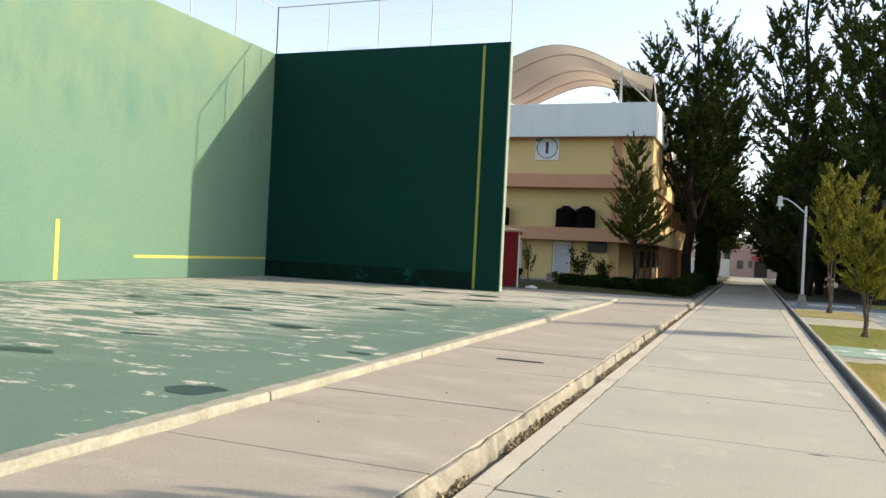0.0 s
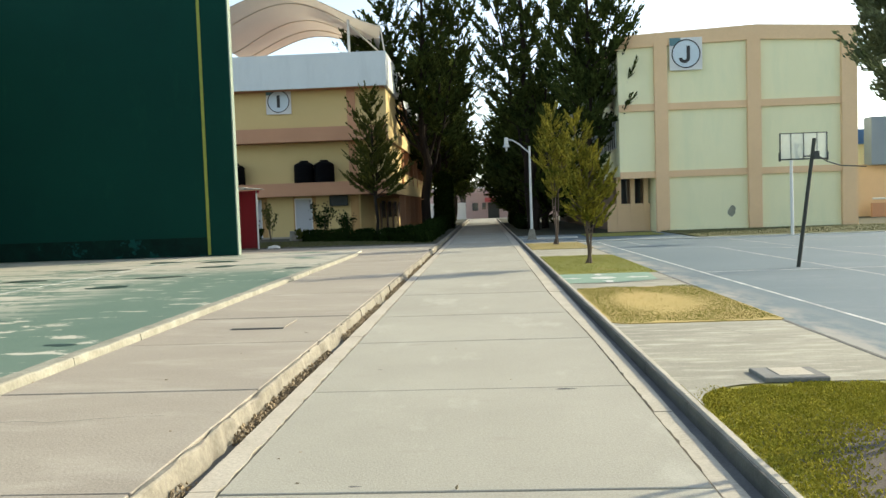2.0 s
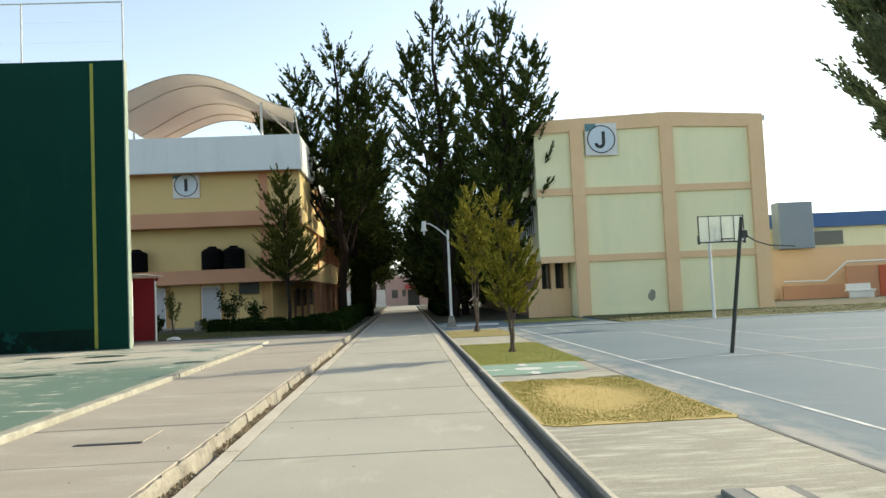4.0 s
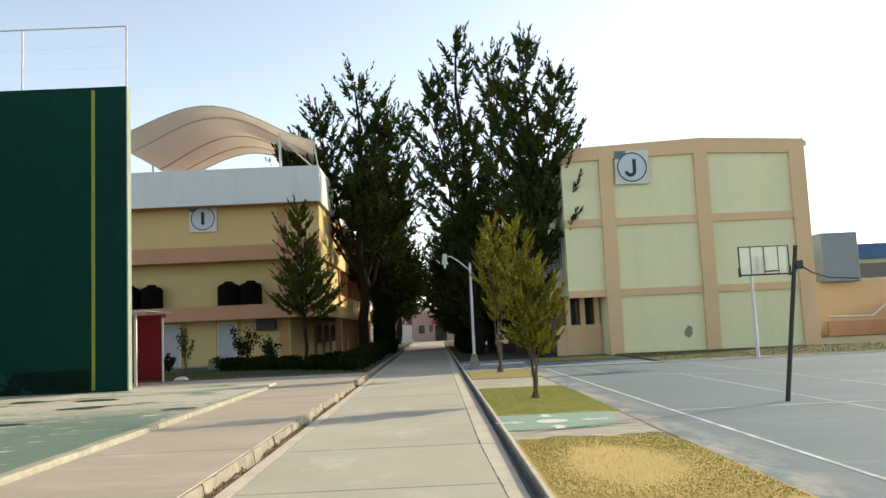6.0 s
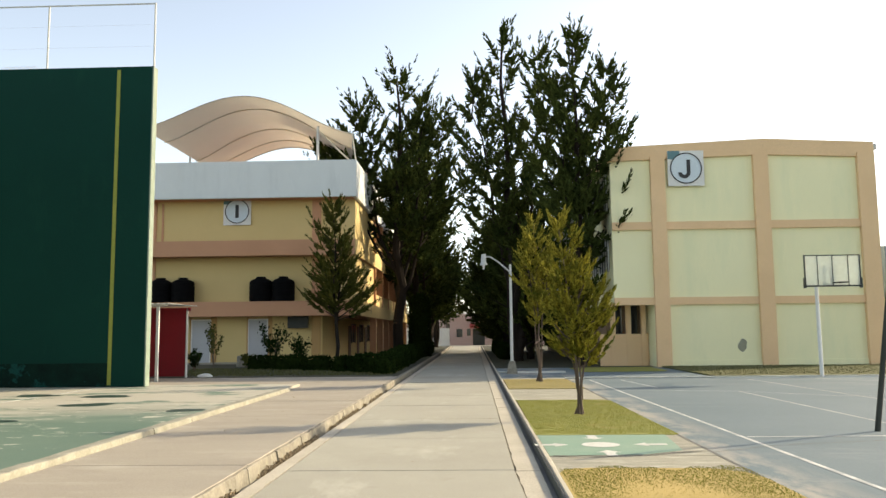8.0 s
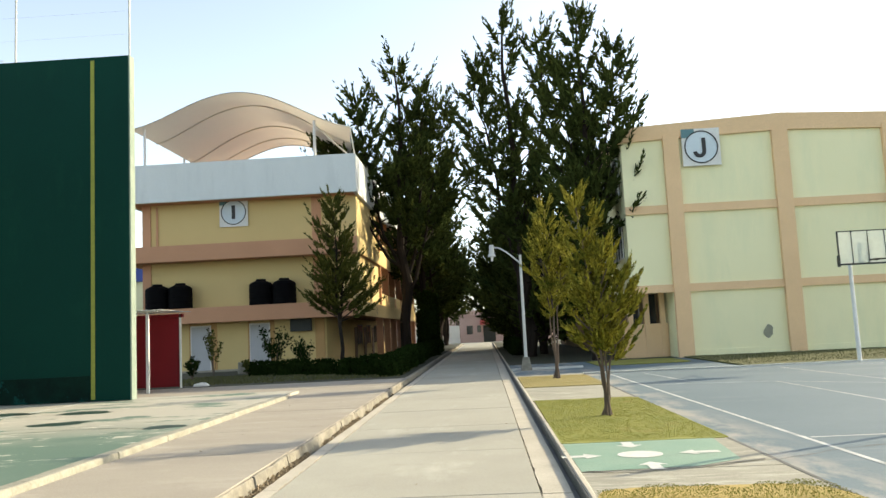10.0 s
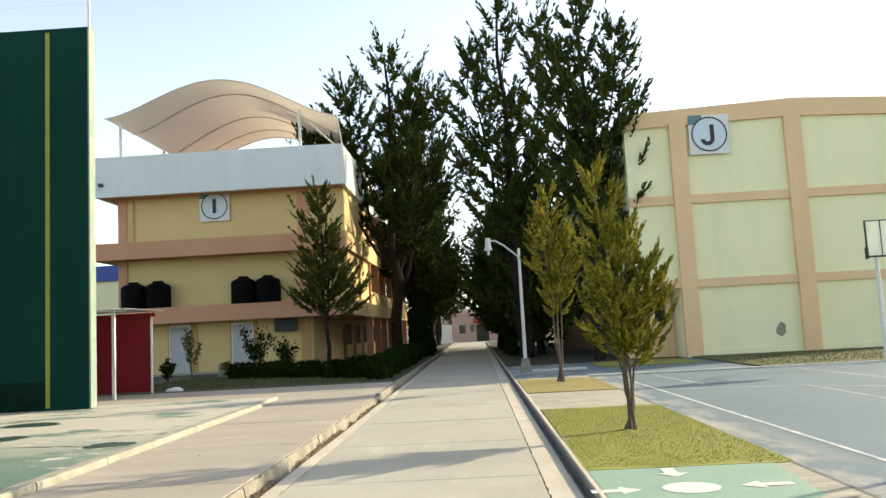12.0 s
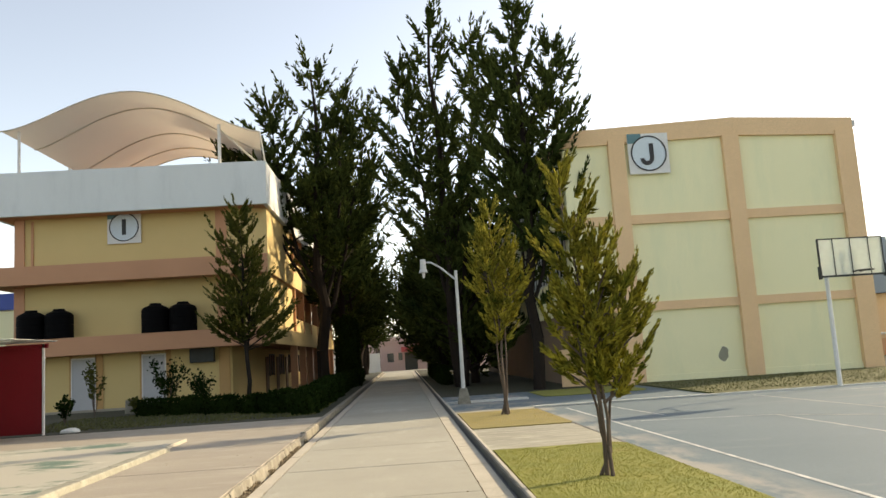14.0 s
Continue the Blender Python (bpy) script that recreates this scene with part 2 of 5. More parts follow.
def cypress(name, x, y, z, crowns, per, mat, seed, label, rise=0.9, low=0.6, top=0.06, tuft=0.34, trunk=0.16, width=0.12, density=7.0, spread=1.0, bark="bark", bare=0.08, reach=1.0, stems=0.085, sparse=42):
    """A conifer: one or more pointed crowns (dx, dy, clear, height, radius) on stems from one root, their limbs sweeping upward and clothed in pointed tufts."""
    rng = np.random.default_rng(seed)
    tree = empty(name, x, y, z, label=label, category="tree")
    bm = bmesh.new()
    P, D, L = [], [], []
    for ci, (dx, dy, clear, height, radius) in enumerate(crowns):
        segs = 8
        off = Vector((-0.02, 0, -0.05)) if ci == 0 else Vector((stems * math.cos(ci * 2.2 + 0.5), stems * math.sin(ci * 2.2 + 0.5), -0.05))
        z0 = 0.0
        if ci > 0 and clear > 3:
            z0 = clear * 0.62
            off = Vector((crowns[0][0] * 0.3, crowns[0][1] * 0.3, z0))
        p = off.copy()
        axis = [(p.z, p.x, p.y)]
        for k in range(segs):
            f = z0 / height + (1 - z0 / height) * (k + 1) / segs
            g = ((f - z0 / height) / (1 - z0 / height)) ** (0.7 if clear > 3 else 1.35)
            jit = trunk * (0.35 if clear > 3 else 0.6)
            q = Vector((dx * g + rng.normal() * jit, dy * g + rng.normal() * jit, height * 0.95 * f))
            th = trunk * (1.0 if ci == 0 else 0.4 if clear > 3 else 0.75)
            tube(bm, p, q, max(th * (1 - 0.85 * max(f - 1 / segs, 0)), 0.012), max(th * (1 - 0.85 * f), 0.008), 8)
            p = q
            axis.append((q.z, q.x, q.y))
        az = np.array(axis)
        limbs = int(density * (height - clear) / max(radius, 0.3) * 0.8) + 10
        for i in range(limbs):
            f = (i + rng.random()) / limbs
            h = clear + (height * 0.97 - clear) * f
            prof = (low + (1 - low) * min(f / 0.22, 1)) * (1 - (1 - top) * max(0, (f - 0.2) / 0.8) ** 1.1)
            ln = max(radius * prof * rng.choice([0.5, 0.8, 1.05, 1.5], p=[0.25, 0.3, 0.25, 0.2]) * rng.uniform(0.85, 1.15), 0.06)
            a = i * 2.399 + rng.normal() * 0.4
            up = rise * rng.uniform(0.6, 1.3) * (0.75 + 0.9 * f)
            root = np.array([np.interp(h, az[:, 0], az[:, 1]), np.interp(h, az[:, 0], az[:, 2]), h])
            out = np.array([math.cos(a), math.sin(a), 0])
            side = np.array([-math.sin(a), math.cos(a), 0])
            n = max(10, int(per * (0.35 + 0.65 * prof)))
            plumes = max(3, n // sparse)
            t0 = np.concatenate([bare + (0.88 - bare) * rng.random(plumes - 1) ** 0.75, [0.8]])
            sk = rng.choice([-1, 1], plumes) * rng.uniform(0.2, 0.9, plumes)
            sk[-1] = 0
            long = reach * (0.3 * ln + 2.3 * tuft) * rng.uniform(0.6, 1.5, plumes) * (1.1 - 0.35 * t0)
            k = rng.integers(0, plumes, n)
            base = root + out[None] * (ln * t0)[:, None] + np.array([0, 0, 1])[None] * (ln * up * t0 ** 1.5)[:, None]
            d = out[None] * 0.75 + side[None] * sk[:, None] + np.array([0, 0, 1])[None] * (up * (0.45 + 0.5 * t0))[:, None]
            d /= np.linalg.norm(d, axis=1, keepdims=True)
            s = rng.random(n) ** 1.1
            bend = np.array([0, 0, 1])[None] * (0.28 * rise * long[k] * s ** 2)[:, None]
            P.append((base[k] + d[k] * (long[k] * s)[:, None] + bend + rng.normal(size=(n, 3)) * (width * tuft)))
            aim = d[k] + np.array([0, 0, 1])[None] * (0.5 * rise * s)[:, None]
            aim /= np.linalg.norm(aim, axis=1, keepdims=True)
            D.append(aim + rng.normal(size=(n, 3)) * (0.62 * spread * (1.15 - 0.75 * s))[:, None])
            L.append(tuft * rng.uniform(0.6, 1.1, n) * (1.2 - 0.5 * s))
            if ln > 0.25:
                e = root + out * ln * 0.75 + np.array([0, 0, ln * up * 0.65])
                tube(bm, root, e, 0.03 * ln ** 0.5, 0.008, 5)
    P, D, L = np.concatenate(P), np.concatenate(D), np.concatenate(L)
    verts, faces = sprays(P, D, L, L * rng.uniform(0.11, 0.19, len(L)), rng)
    part("trunk", bm, bark, tree)
    mesh_part("crown", verts, faces, mat, tree)
    return tree


def hedge(name, x0, x1, y0, y1, z0, z1, label, seed, mat="hedge", density=260, cat="hedge", tuft=0.1):
    """A clipped shrub: small leaf tufts over a soft-edged block."""
    rng = np.random.default_rng(seed)
    cx, cy = (x0 + x1) / 2, (y0 + y1) / 2
    ob = empty(name, cx, cy, z0, label=label, category=cat)
    h = z1 - z0
    sx, sy = (x1 - x0) / 2, (y1 - y0) / 2
    n = int(density * (sx * sy * 4 + 2 * (sx + sy) * 2 * h))
    d = rng.normal(size=(n, 3))
    d /= np.abs(d).max(axis=1, keepdims=True) ** 0.75 * np.linalg.norm(d, axis=1, keepdims=True) ** 0.25
    d[:, 2] = np.abs(d[:, 2])
    nrm = d * np.array([1, 1, 1.0])
    r = rng.uniform(0.86, 1.02, n)[:, None]
    P = d * r * np.array([sx, sy, h])
    P[:, 2] = np.clip(P[:, 2] + rng.uniform(-0.05, 0.03, n), 0.02, None)
    L = tuft * rng.uniform(0.6, 1.4, n)
    verts, faces = sprays(P, nrm + rng.normal(size=(n, 3)) * 0.6 + np.array([0, 0, 0.3]), L, L * 0.3, rng)
    bm = bmesh.new()
    bmesh.ops.create_icosphere(bm, subdivisions=3, radius=1.0)
    for v in bm.verts:
        c = v.co / max(abs(c) for c in v.co) ** 0.75
        v.co = (c.x * sx * 0.86, c.y * sy * 0.86, max(c.z, 0.0) * h * 0.86)
    part("core", bm, mat, ob)
    mesh_part("leaves", verts, faces, mat, ob, kind="stuff")
    return ob


def twigs(name, x, y, z, h, r, n, label, seed, mat="leaf_mid"):
    """A loose shrub of thin shoots with sparse leaves."""
    rng = np.random.default_rng(seed)
    ob = empty(name, x, y, z, label=label, category="shrub")
    bm = bmesh.new()
    P = []
    for i in range(n):
        a, e = rng.uniform(0, 6.28), rng.uniform(0.5, 1.0)
        tip = Vector((math.cos(a) * r * e, math.sin(a) * r * e, h * rng.uniform(0.6, 1.0)))
        mid = tip * 0.5 + Vector((0, 0, h * 0.12))
        tube(bm, (0, 0, -0.02), mid, 0.014, 0.01, 5)
        tube(bm, mid, tip, 0.01, 0.005, 5)
        for k in range(48):
            f = rng.uniform(0.3, 1.05)
            P.append(np.array(mid.lerp(tip, (f - 0.5) * 2) if f > 0.5 else mid * (f * 2)) + rng.normal(size=3) * r * 0.13)
    P = np.array(P)
    L = rng.uniform(0.08, 0.17, len(P))
    verts, faces = sprays(P, rng.normal(size=P.shape) + np.array([0, 0, 0.6]), L, L * 0.3, rng)
    part("branches", bm, "bark", ob)
    mesh_part("leaves", verts, faces, mat, ob, kind="stuff")
    return ob


# soil tone sunk towards black, so the trees' shade is held in it
M["garden"] = material("garden soil with sparse grass, darkened for tree shade", (0.042, 0.038, 0.020), (0.022, 0.028, 0.010), 0.95, 1.5, 25, 0.6)
M["strip"] = material("rough grey concrete", (0.33, 0.315, 0.25), (0.21, 0.20, 0.16), 0.9, 1.5, 40, 0.4, streak=(0.5, 1.6, 1))
M["verge"] = material("pale concrete margin", (0.50, 0.46, 0.38), (0.38, 0.34, 0.27), 0.85, 0.8, 40, 0.4)
# low albedo puts the shade of the right-hand kerb's gutter face into the colour
M["kerb_dark"] = material("dark grey kerb concrete", (0.15, 0.148, 0.138), (0.07, 0.07, 0.066), 0.9, 0.8, 40, 0.4)
M["kerb_pale"] = material("pale weathered kerb concrete", (0.36, 0.35, 0.285), (0.20, 0.19, 0.15), 0.9, 0.3, 25, 0.8)
M["grass_patchy"] = material("patchy grass", (0.07, 0.08, 0.022), (0.11, 0.108, 0.038), 0.95, 2.5, 30, 0.6)
M["turf_b"] = material("turf worn yellow", (0.34, 0.26, 0.075), (0.42, 0.30, 0.10), 0.95, 1.2, 50, 0.6)
M["turf_c"] = material("green turf", (0.16, 0.18, 0.028), (0.25, 0.235, 0.045), 0.95, 0.5, 50, 0.3)
M["turf_d"] = material("dry turf", (0.27, 0.21, 0.08), (0.20, 0.17, 0.05), 0.95, 1.0, 50, 0.6)
M["grass_blade"] = material("grass blades", (0.17, 0.195, 0.028), (0.27, 0.26, 0.05), 0.95, 0.4, 20, 0.0, island=0.1, spec=0.1)
overlay(M["grass_blade"], (0.38, 0.29, 0.10), 1.1, 0.55, 0.68)
M["grass_thick"] = material("thick yellow green grass", (0.30, 0.29, 0.035), (0.44, 0.38, 0.06), 0.95, 0.25, 20, 0.0, island=0.2, spec=0.1)
M["grass_dry"] = material("dry grass blades", (0.42, 0.32, 0.11), (0.32, 0.26, 0.08), 0.95, 0.6, 20, 0.0, island=0.16, spec=0.1)
M["green_paint"] = material("pale green floor paint", (0.155, 0.27, 0.205), (0.22, 0.31, 0.24), 0.8, 0.9, 40, 0.2)
M["line_worn"] = material("worn white line", (0.55, 0.56, 0.54), (0.30, 0.32, 0.32), 0.8, 0.5, 30, 0.1, contrast=1.2)
M["damp"] = material("damp dark court surface", (0.012, 0.040, 0.029), (0.022, 0.050, 0.037), 0.5, 0.4, 30, 0.2)
M["peach_dark"] = material("ochre render", (0.50, 0.30, 0.12), (0.44, 0.26, 0.11), 0.85, 2.0, 40, 0.1)
M["brown_door"] = material("brown painted door", (0.16, 0.08, 0.04), (0.12, 0.06, 0.03), 0.6, 1.0, 40, 0.1)
M["sign_corner"] = material("dark teal sign corner", (0.10, 0.22, 0.24), (0.08, 0.18, 0.20), 0.6, 1.0, 30, 0.0)
M["sign_disc"] = material("pale sign face", (0.60, 0.68, 0.72), (0.52, 0.60, 0.65), 0.6, 1.0, 30, 0.0)
M["dark_flat"] = material("black paint", (0.02, 0.02, 0.022), (0.03, 0.03, 0.03), 0.6, 1.0, 30, 0.0)
M["stain"] = material("dark stain on render", (0.32, 0.31, 0.23), (0.20, 0.20, 0.15), 0.85, 0.3, 30, 0.0)
M["blue_grey"] = material("blue painted roof edge", (0.05, 0.14, 0.32), (0.04, 0.11, 0.27), 0.5, 2.0, 30, 0.0)
M["orange"] = material("orange red paint", (0.50, 0.10, 0.03), (0.42, 0.08, 0.03), 0.6, 2.0, 30, 0.0)
M["awning"] = material("red awning cloth", (0.55, 0.10, 0.10), (0.45, 0.08, 0.08), 0.7, 1.0, 30, 0.0)
M["litter"] = material("dry leaf litter", (0.30, 0.235, 0.15), (0.13, 0.10, 0.065), 0.9, 0.3, 20, 0.0, island=0.4)
M["board"] = material("scuffed translucent backboard", (0.74, 0.77, 0.72), (0.60, 0.64, 0.60), 0.3, 0.5, 8, 0.0)
M["board"].node_tree.nodes["Principled BSDF"].inputs["Alpha"].default_value = 0.75

overlay(M["cream_j"], (0.74, 0.725, 0.46), 1.6, 0.48, 0.70, streak=(1.6, 1, 0.35))
overlay(M["path"], (0.30, 0.28, 0.23), 0.5, 0.60, 0.72, streak=(0.6, 1.2, 1))
overlay(M["path"], (0.45, 0.435, 0.37), 1.3, 0.56, 0.75, streak=(1.2, 0.5, 1))
overlay(M["walk"], (0.41, 0.37, 0.31), 0.9, 0.52, 0.78, streak=(0.6, 1.5, 1))
overlay(M["walk"], (0.22, 0.185, 0.15), 0.5, 0.66, 0.78, streak=(0.6, 1.6, 1))
overlay(M["strip"], (0.45, 0.43, 0.355), 0.45, 0.50, 0.70, streak=(0.6, 3.2, 1))
overlay(M["strip"], (0.20, 0.19, 0.155), 0.3, 0.60, 0.70, streak=(0.6, 3.0, 1))
overlay(M["court_blue"], (0.20, 0.22, 0.23), 2.4, 0.55, 0.75, streak=(0.5, 1.4, 1))
overlay(M["court_blue"], (0.27, 0.265, 0.24), 0.9, 0.44, 0.58, streak=(1.2, 0.5, 1), gate=[("X", 4.95, 4.35)])
overlay(M["roof_white"], (0.50, 0.53, 0.53), 1.5, 0.52, 0.85, streak=(1.5, 1.5, 0.4))
overlay(M["gutter"], (0.20, 0.18, 0.14), 0.25, 0.58, 0.66)

overlay(M["wall_base"], (0.004, 0.05, 0.045), 0.6, 0.56, 0.6)
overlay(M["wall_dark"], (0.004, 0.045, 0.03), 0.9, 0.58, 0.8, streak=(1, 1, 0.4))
cn = M["canvas"].node_tree
tr = cn.nodes.new("ShaderNodeBsdfTranslucent")
tr.inputs["Color"].default_value = (0.74, 0.70, 0.60, 1)
mx = cn.nodes.new("ShaderNodeMixShader")
mx.inputs[0].default_value = 0.22
cn.links.new(cn.nodes["Principled BSDF"].outputs[0], mx.inputs[1])
cn.links.new(tr.outputs[0], mx.inputs[2])
cn.links.new(mx.outputs[0], cn.nodes["Material Output"].inputs[0])

# foliage lightened to grey green, so the backlight glare sits in its colour
M["leaf_near"] = material("cypress foliage paled for glare", (0.17, 0.22, 0.13), (0.28, 0.30, 0.16), 0.85, 0.4, 10, 0.0, island=0.35, spec=0.1)
for leaf, amount in (("leaf_gold", 0.3), ("leaf_mid", 0.15), ("leaf_near", 0.5), ("grass_thick", 0.3), ("grass_blade", 0.25)):
    lt = M[leaf].node_tree
    bsdf = lt.nodes["Principled BSDF"]
    thin = lt.nodes.new("ShaderNodeBsdfTranslucent")
    blend = lt.nodes.new("ShaderNodeMixShader")
    blend.inputs[0].default_value = amount
    lt.links.new(bsdf.inputs["Base Color"].links[0].from_socket, thin.inputs["Color"])
    lt.links.new(bsdf.outputs[0], blend.inputs[1])
    lt.links.new(thin.outputs[0], blend.inputs[2])
    lt.links.new(blend.outputs[0], lt.nodes["Material Output"].inputs[0])

# blades coloured dark for the shade they stand in
M["grass_dark"] = material("rough shaded grass", (0.05, 0.062, 0.015), (0.10, 0.095, 0.028), 0.9, 1.5, 20, 0.0, island=0.3)
bn = M["board"].node_tree
bt = bn.nodes.new("ShaderNodeBsdfTranslucent")
bt.inputs["Color"].default_value = (0.85, 0.88, 0.80, 1)
bx = bn.nodes.new("ShaderNodeMixShader")
bx.inputs[0].default_value = 0.55
bn.links.new(bn.nodes["Principled BSDF"].outputs[0], bx.inputs[1])
bn.links.new(bt.outputs[0], bx.inputs[2])
bn.links.new(bx.outputs[0], bn.nodes["Material Output"].inputs[0])
M["board"].node_tree.nodes["Principled BSDF"].inputs["Alpha"].default_value = 1.0

M["turf_a"] = material("green turf round bare soil", (0.20, 0.20, 0.03), (0.28, 0.25, 0.05), 0.95, 0.8, 50, 0.6)
overlay(M["turf_a"], (0.085, 0.07, 0.055), 0.6, 0.15, 0.35, gate=[("X", 1.95, 2.25), ("Y", 9.4, 9.0)])
M["end_paint"] = material("faded pale paint", (0.27, 0.31, 0.26), (0.18, 0.24, 0.19), 0.8, 0.6, 30, 0.1)
M["gutter_light"] = material("grey gutter concrete", (0.22, 0.22, 0.21), (0.12, 0.12, 0.115), 0.9, 0.7, 40, 0.4)

# darker copy of the bark, with the crowns' shade put into its colour
M["bark_shaded"] = material("brown bark darkened for shade", (0.030, 0.023, 0.018), (0.016, 0.012, 0.010), 0.95, 0.3, 20, 0.8, streak=(1, 1, 0.2), spec=0.1)
M["stripe_paint"] = material("olive yellow stripe paint", (0.27, 0.27, 0.045), (0.20, 0.22, 0.04), 0.8, 0.5, 30, 0.1)

# ground
part("ground", boxes((-900, 900, -300, 1500, -0.6, -0.25)), "soil", kind="structure")
part("ground_garden", boxes((-60, -1.93, 38.4, 106, -0.25, 0.11)), "garden", kind="structure")
part("ground_yard", boxes((-60, -1.93, 33.0, 38.4, -0.25, 0.1)), "walk", kind="structure")
part("ground_right", boxes((1.90, 60, 45.3, 106, -0.25, 0.06)), "garden", kind="structure")
part("ground_crossing", boxes((-120, 120, 106, 220, -0.25, 0.0)), "path", kind="structure")
part("ground_back", boxes((-40, 40, -40, -8, -0.25, 0.0)), "path", kind="structure")

path = tagged(new("path"), kind="structure", label="pale concrete path of cast slabs with worn joints", category="path")
part("bed", boxes((-1.62, 1.62, -8, 106, -0.25, -0.05)), "gutter", path)
part("gutter_channel", boxes((-1.76, -1.62, -8, 106, -0.25, -0.07)), "gutter", path)
part("gutter_channel", boxes((1.62, 1.87, -8, 106, -0.25, -0.05)), "gutter_light", path)
JOINTS = [-8, -5.4, -2.8, -0.2, 2.5, 5.3, 8.0, 10.64, 13.3, 15.7, 18.7, 21.7]
while JOINTS[-1] < 103:
    JOINTS.append(JOINTS[-1] + 2.9)

part("court_left", boxes((-19.6, -4.4, -8, 33.0, -0.25, 0.19)), "court_green", kind="structure")
part("court_right", boxes((4.12, 40, -8, 37.0, -0.25, 0.04)), "court_blue", kind="structure")
part("apron", boxes((1.90, 9.4, 37.0, 45.3, -0.25, 0.05)), "court_blue", kind="structure")
part("grass_strip", boxes((9.4, 60, 37.14, 45.3, -0.25, 0.10)), "grass_patchy", kind="structure")
part("court_edge", boxes((4.12, 40, 37.0, 37.14, -0.25, 0.09)), "line", kind="structure")
part("ground_strip", boxes((1.90, 4.12, -8, 10.35, -0.25, 0.06)), "turf_a", kind="structure")
part("pavement_1", boxes((1.90, 4.12, 10.35, 14.15, -0.25, 0.07)), "strip", kind="structure")
part("ground_strip_2", boxes((1.90, 4.12, 14.15, 18.6, -0.25, 0.071)), "strip", kind="structure")
part("pavement_2", boxes((1.90, 4.12, 18.6, 19.30, -0.25, 0.07)), "strip", kind="structure")
part("pavement_3", boxes((1.90, 4.12, 19.32, 21.45, -0.25, 0.072)), "strip", kind="structure")
part("ground_strip_3", boxes((1.90, 4.12, 21.45, 27.7, -0.25, 0.06)), "soil", kind="structure")
part("pavement_4", boxes((1.90, 4.12, 27.7, 31.6, -0.25, 0.07)), "strip", kind="structure")
part("ground_strip_4", boxes((1.90, 4.12, 31.6, 36.4, -0.25, 0.06)), "soil", kind="structure")
part("pavement_5", boxes((1.90, 4.12, 36.4, 37.0, -0.25, 0.07)), "strip", kind="structure")
part("pavement_6", boxes((1.90, 4.6, 40.9, 41.1, 0.05, 0.12)), "line", kind="structure")

# painted lines on the right-hand court
LINES = [((5.32, 4), (4.87, 36.2), 0.07), ((5.15, 21.35), (30, 21.6), 0.06), ((8.25, 10), (8.06, 30.66), 0.05), ((10.1, 36.2), (10.6, 24), 0.05),
         ((5.1, 31.4), (8.06, 30.66), 0.05), ((8.06, 30.66), (9.93, 28.9), 0.05), ((9.93, 28.9), (15, 27.5), 0.05), ((5.9, 36.1), (6.25, 32.2), 0.05), ((12.2, 35.9), (13.6, 35.9), 0.05)]
court_lines = tagged(new("court_lines"), kind="structure", label="white court lines")
for (ax, ay), (bx, by), w in LINES:
    bm = bmesh.new()
    d = Vector((bx - ax, by - ay, 0)).normalized()
    n = Vector((-d.y, d.x, 0)) * w / 2
    c = [Vector((ax, ay, 0.044)) + n, Vector((ax, ay, 0.044)) - n, Vector((bx, by, 0.044)) - n, Vector((bx, by, 0.044)) + n]
    bm.faces.new([bm.verts.new(v) for v in c])
    part("line", bm, "line_worn", court_lines)

# green painted patch with a disc and four arrows
def flat(points, z):
    bm = bmesh.new()
    bm.faces.new([bm.verts.new((x, y, z)) for x, y in points])
    bmesh.ops.recalc_face_normals(bm, faces=bm.faces)
    for fc in bm.faces:
        if fc.normal.z < 0:
            fc.normal_flip()
    return bm


game = tagged(new("painted_game"), kind="structure", label="green floor game with white disc and arrows")
part("green_field", flat([(1.912, 19.32), (3.2, 19.4), (3.75, 19.75), (3.9, 21.4), (1.912, 21.4)], 0.077), "green_paint", game)
GX, GY = 2.73, 20.3
part("disc", flat([(GX + 0.27 * math.cos(a * math.tau / 20), GY + 0.25 * math.sin(a * math.tau / 20)) for a in range(20)], 0.082), "line", game)
for k in range(4):
    a = k * math.pi / 2
    off = 0.70 if k % 2 == 0 else 0.78
    sh = [(-0.24, -0.07), (0.04, -0.07), (0.04, -0.17), (0.24, 0), (0.04, 0.17), (0.04, 0.07), (-0.24, 0.07)]
    cx, cy = GX - math.cos(a) * off, GY - math.sin(a) * off
    part("arrow", flat([(cx + x * math.cos(a) - y * math.sin(a), cy + x * math.sin(a) + y * math.cos(a)) for x, y in sh], 0.082), "line", game)

# damp and bare patches on the left-hand court
rng = np.random.default_rng(5)
stains = tagged(new("damp_patches"), kind="structure", label="dark damp patches on the worn green court")
SPOTS = [(-4.95, 9.02, 0.34, 0.17), (-8.44, 9.95, 0.5, 0.16), (-8.62, 12.27, 0.35, 0.1), (-7.52, 14.94, 0.42, 0.2), (-10.49, 17.2, 0.55, 0.22), (-13.99, 18.07, 0.4, 0.2), (-10.78, 14.87, 0.4, 0.15),
         (-13.6, 19.96, 0.5, 0.25), (-13.27, 22.97, 0.5, 0.25), (-11.35, 22.7, 0.6, 0.25), (-4.9, 12.6, 0.2, 0.07), (-8.05, 20.3, 0.5, 0.25), (-7.9, 22.7, 0.6, 0.25), (-10.65, 25.9, 0.5, 0.25),
         (-10.3, 28.9, 0.6, 0.3), (-8.3, 28.5, 0.7, 0.3), (-7.6, 26.1, 0.5, 0.35), (-4.9, 24.7, 0.42, 0.22)]
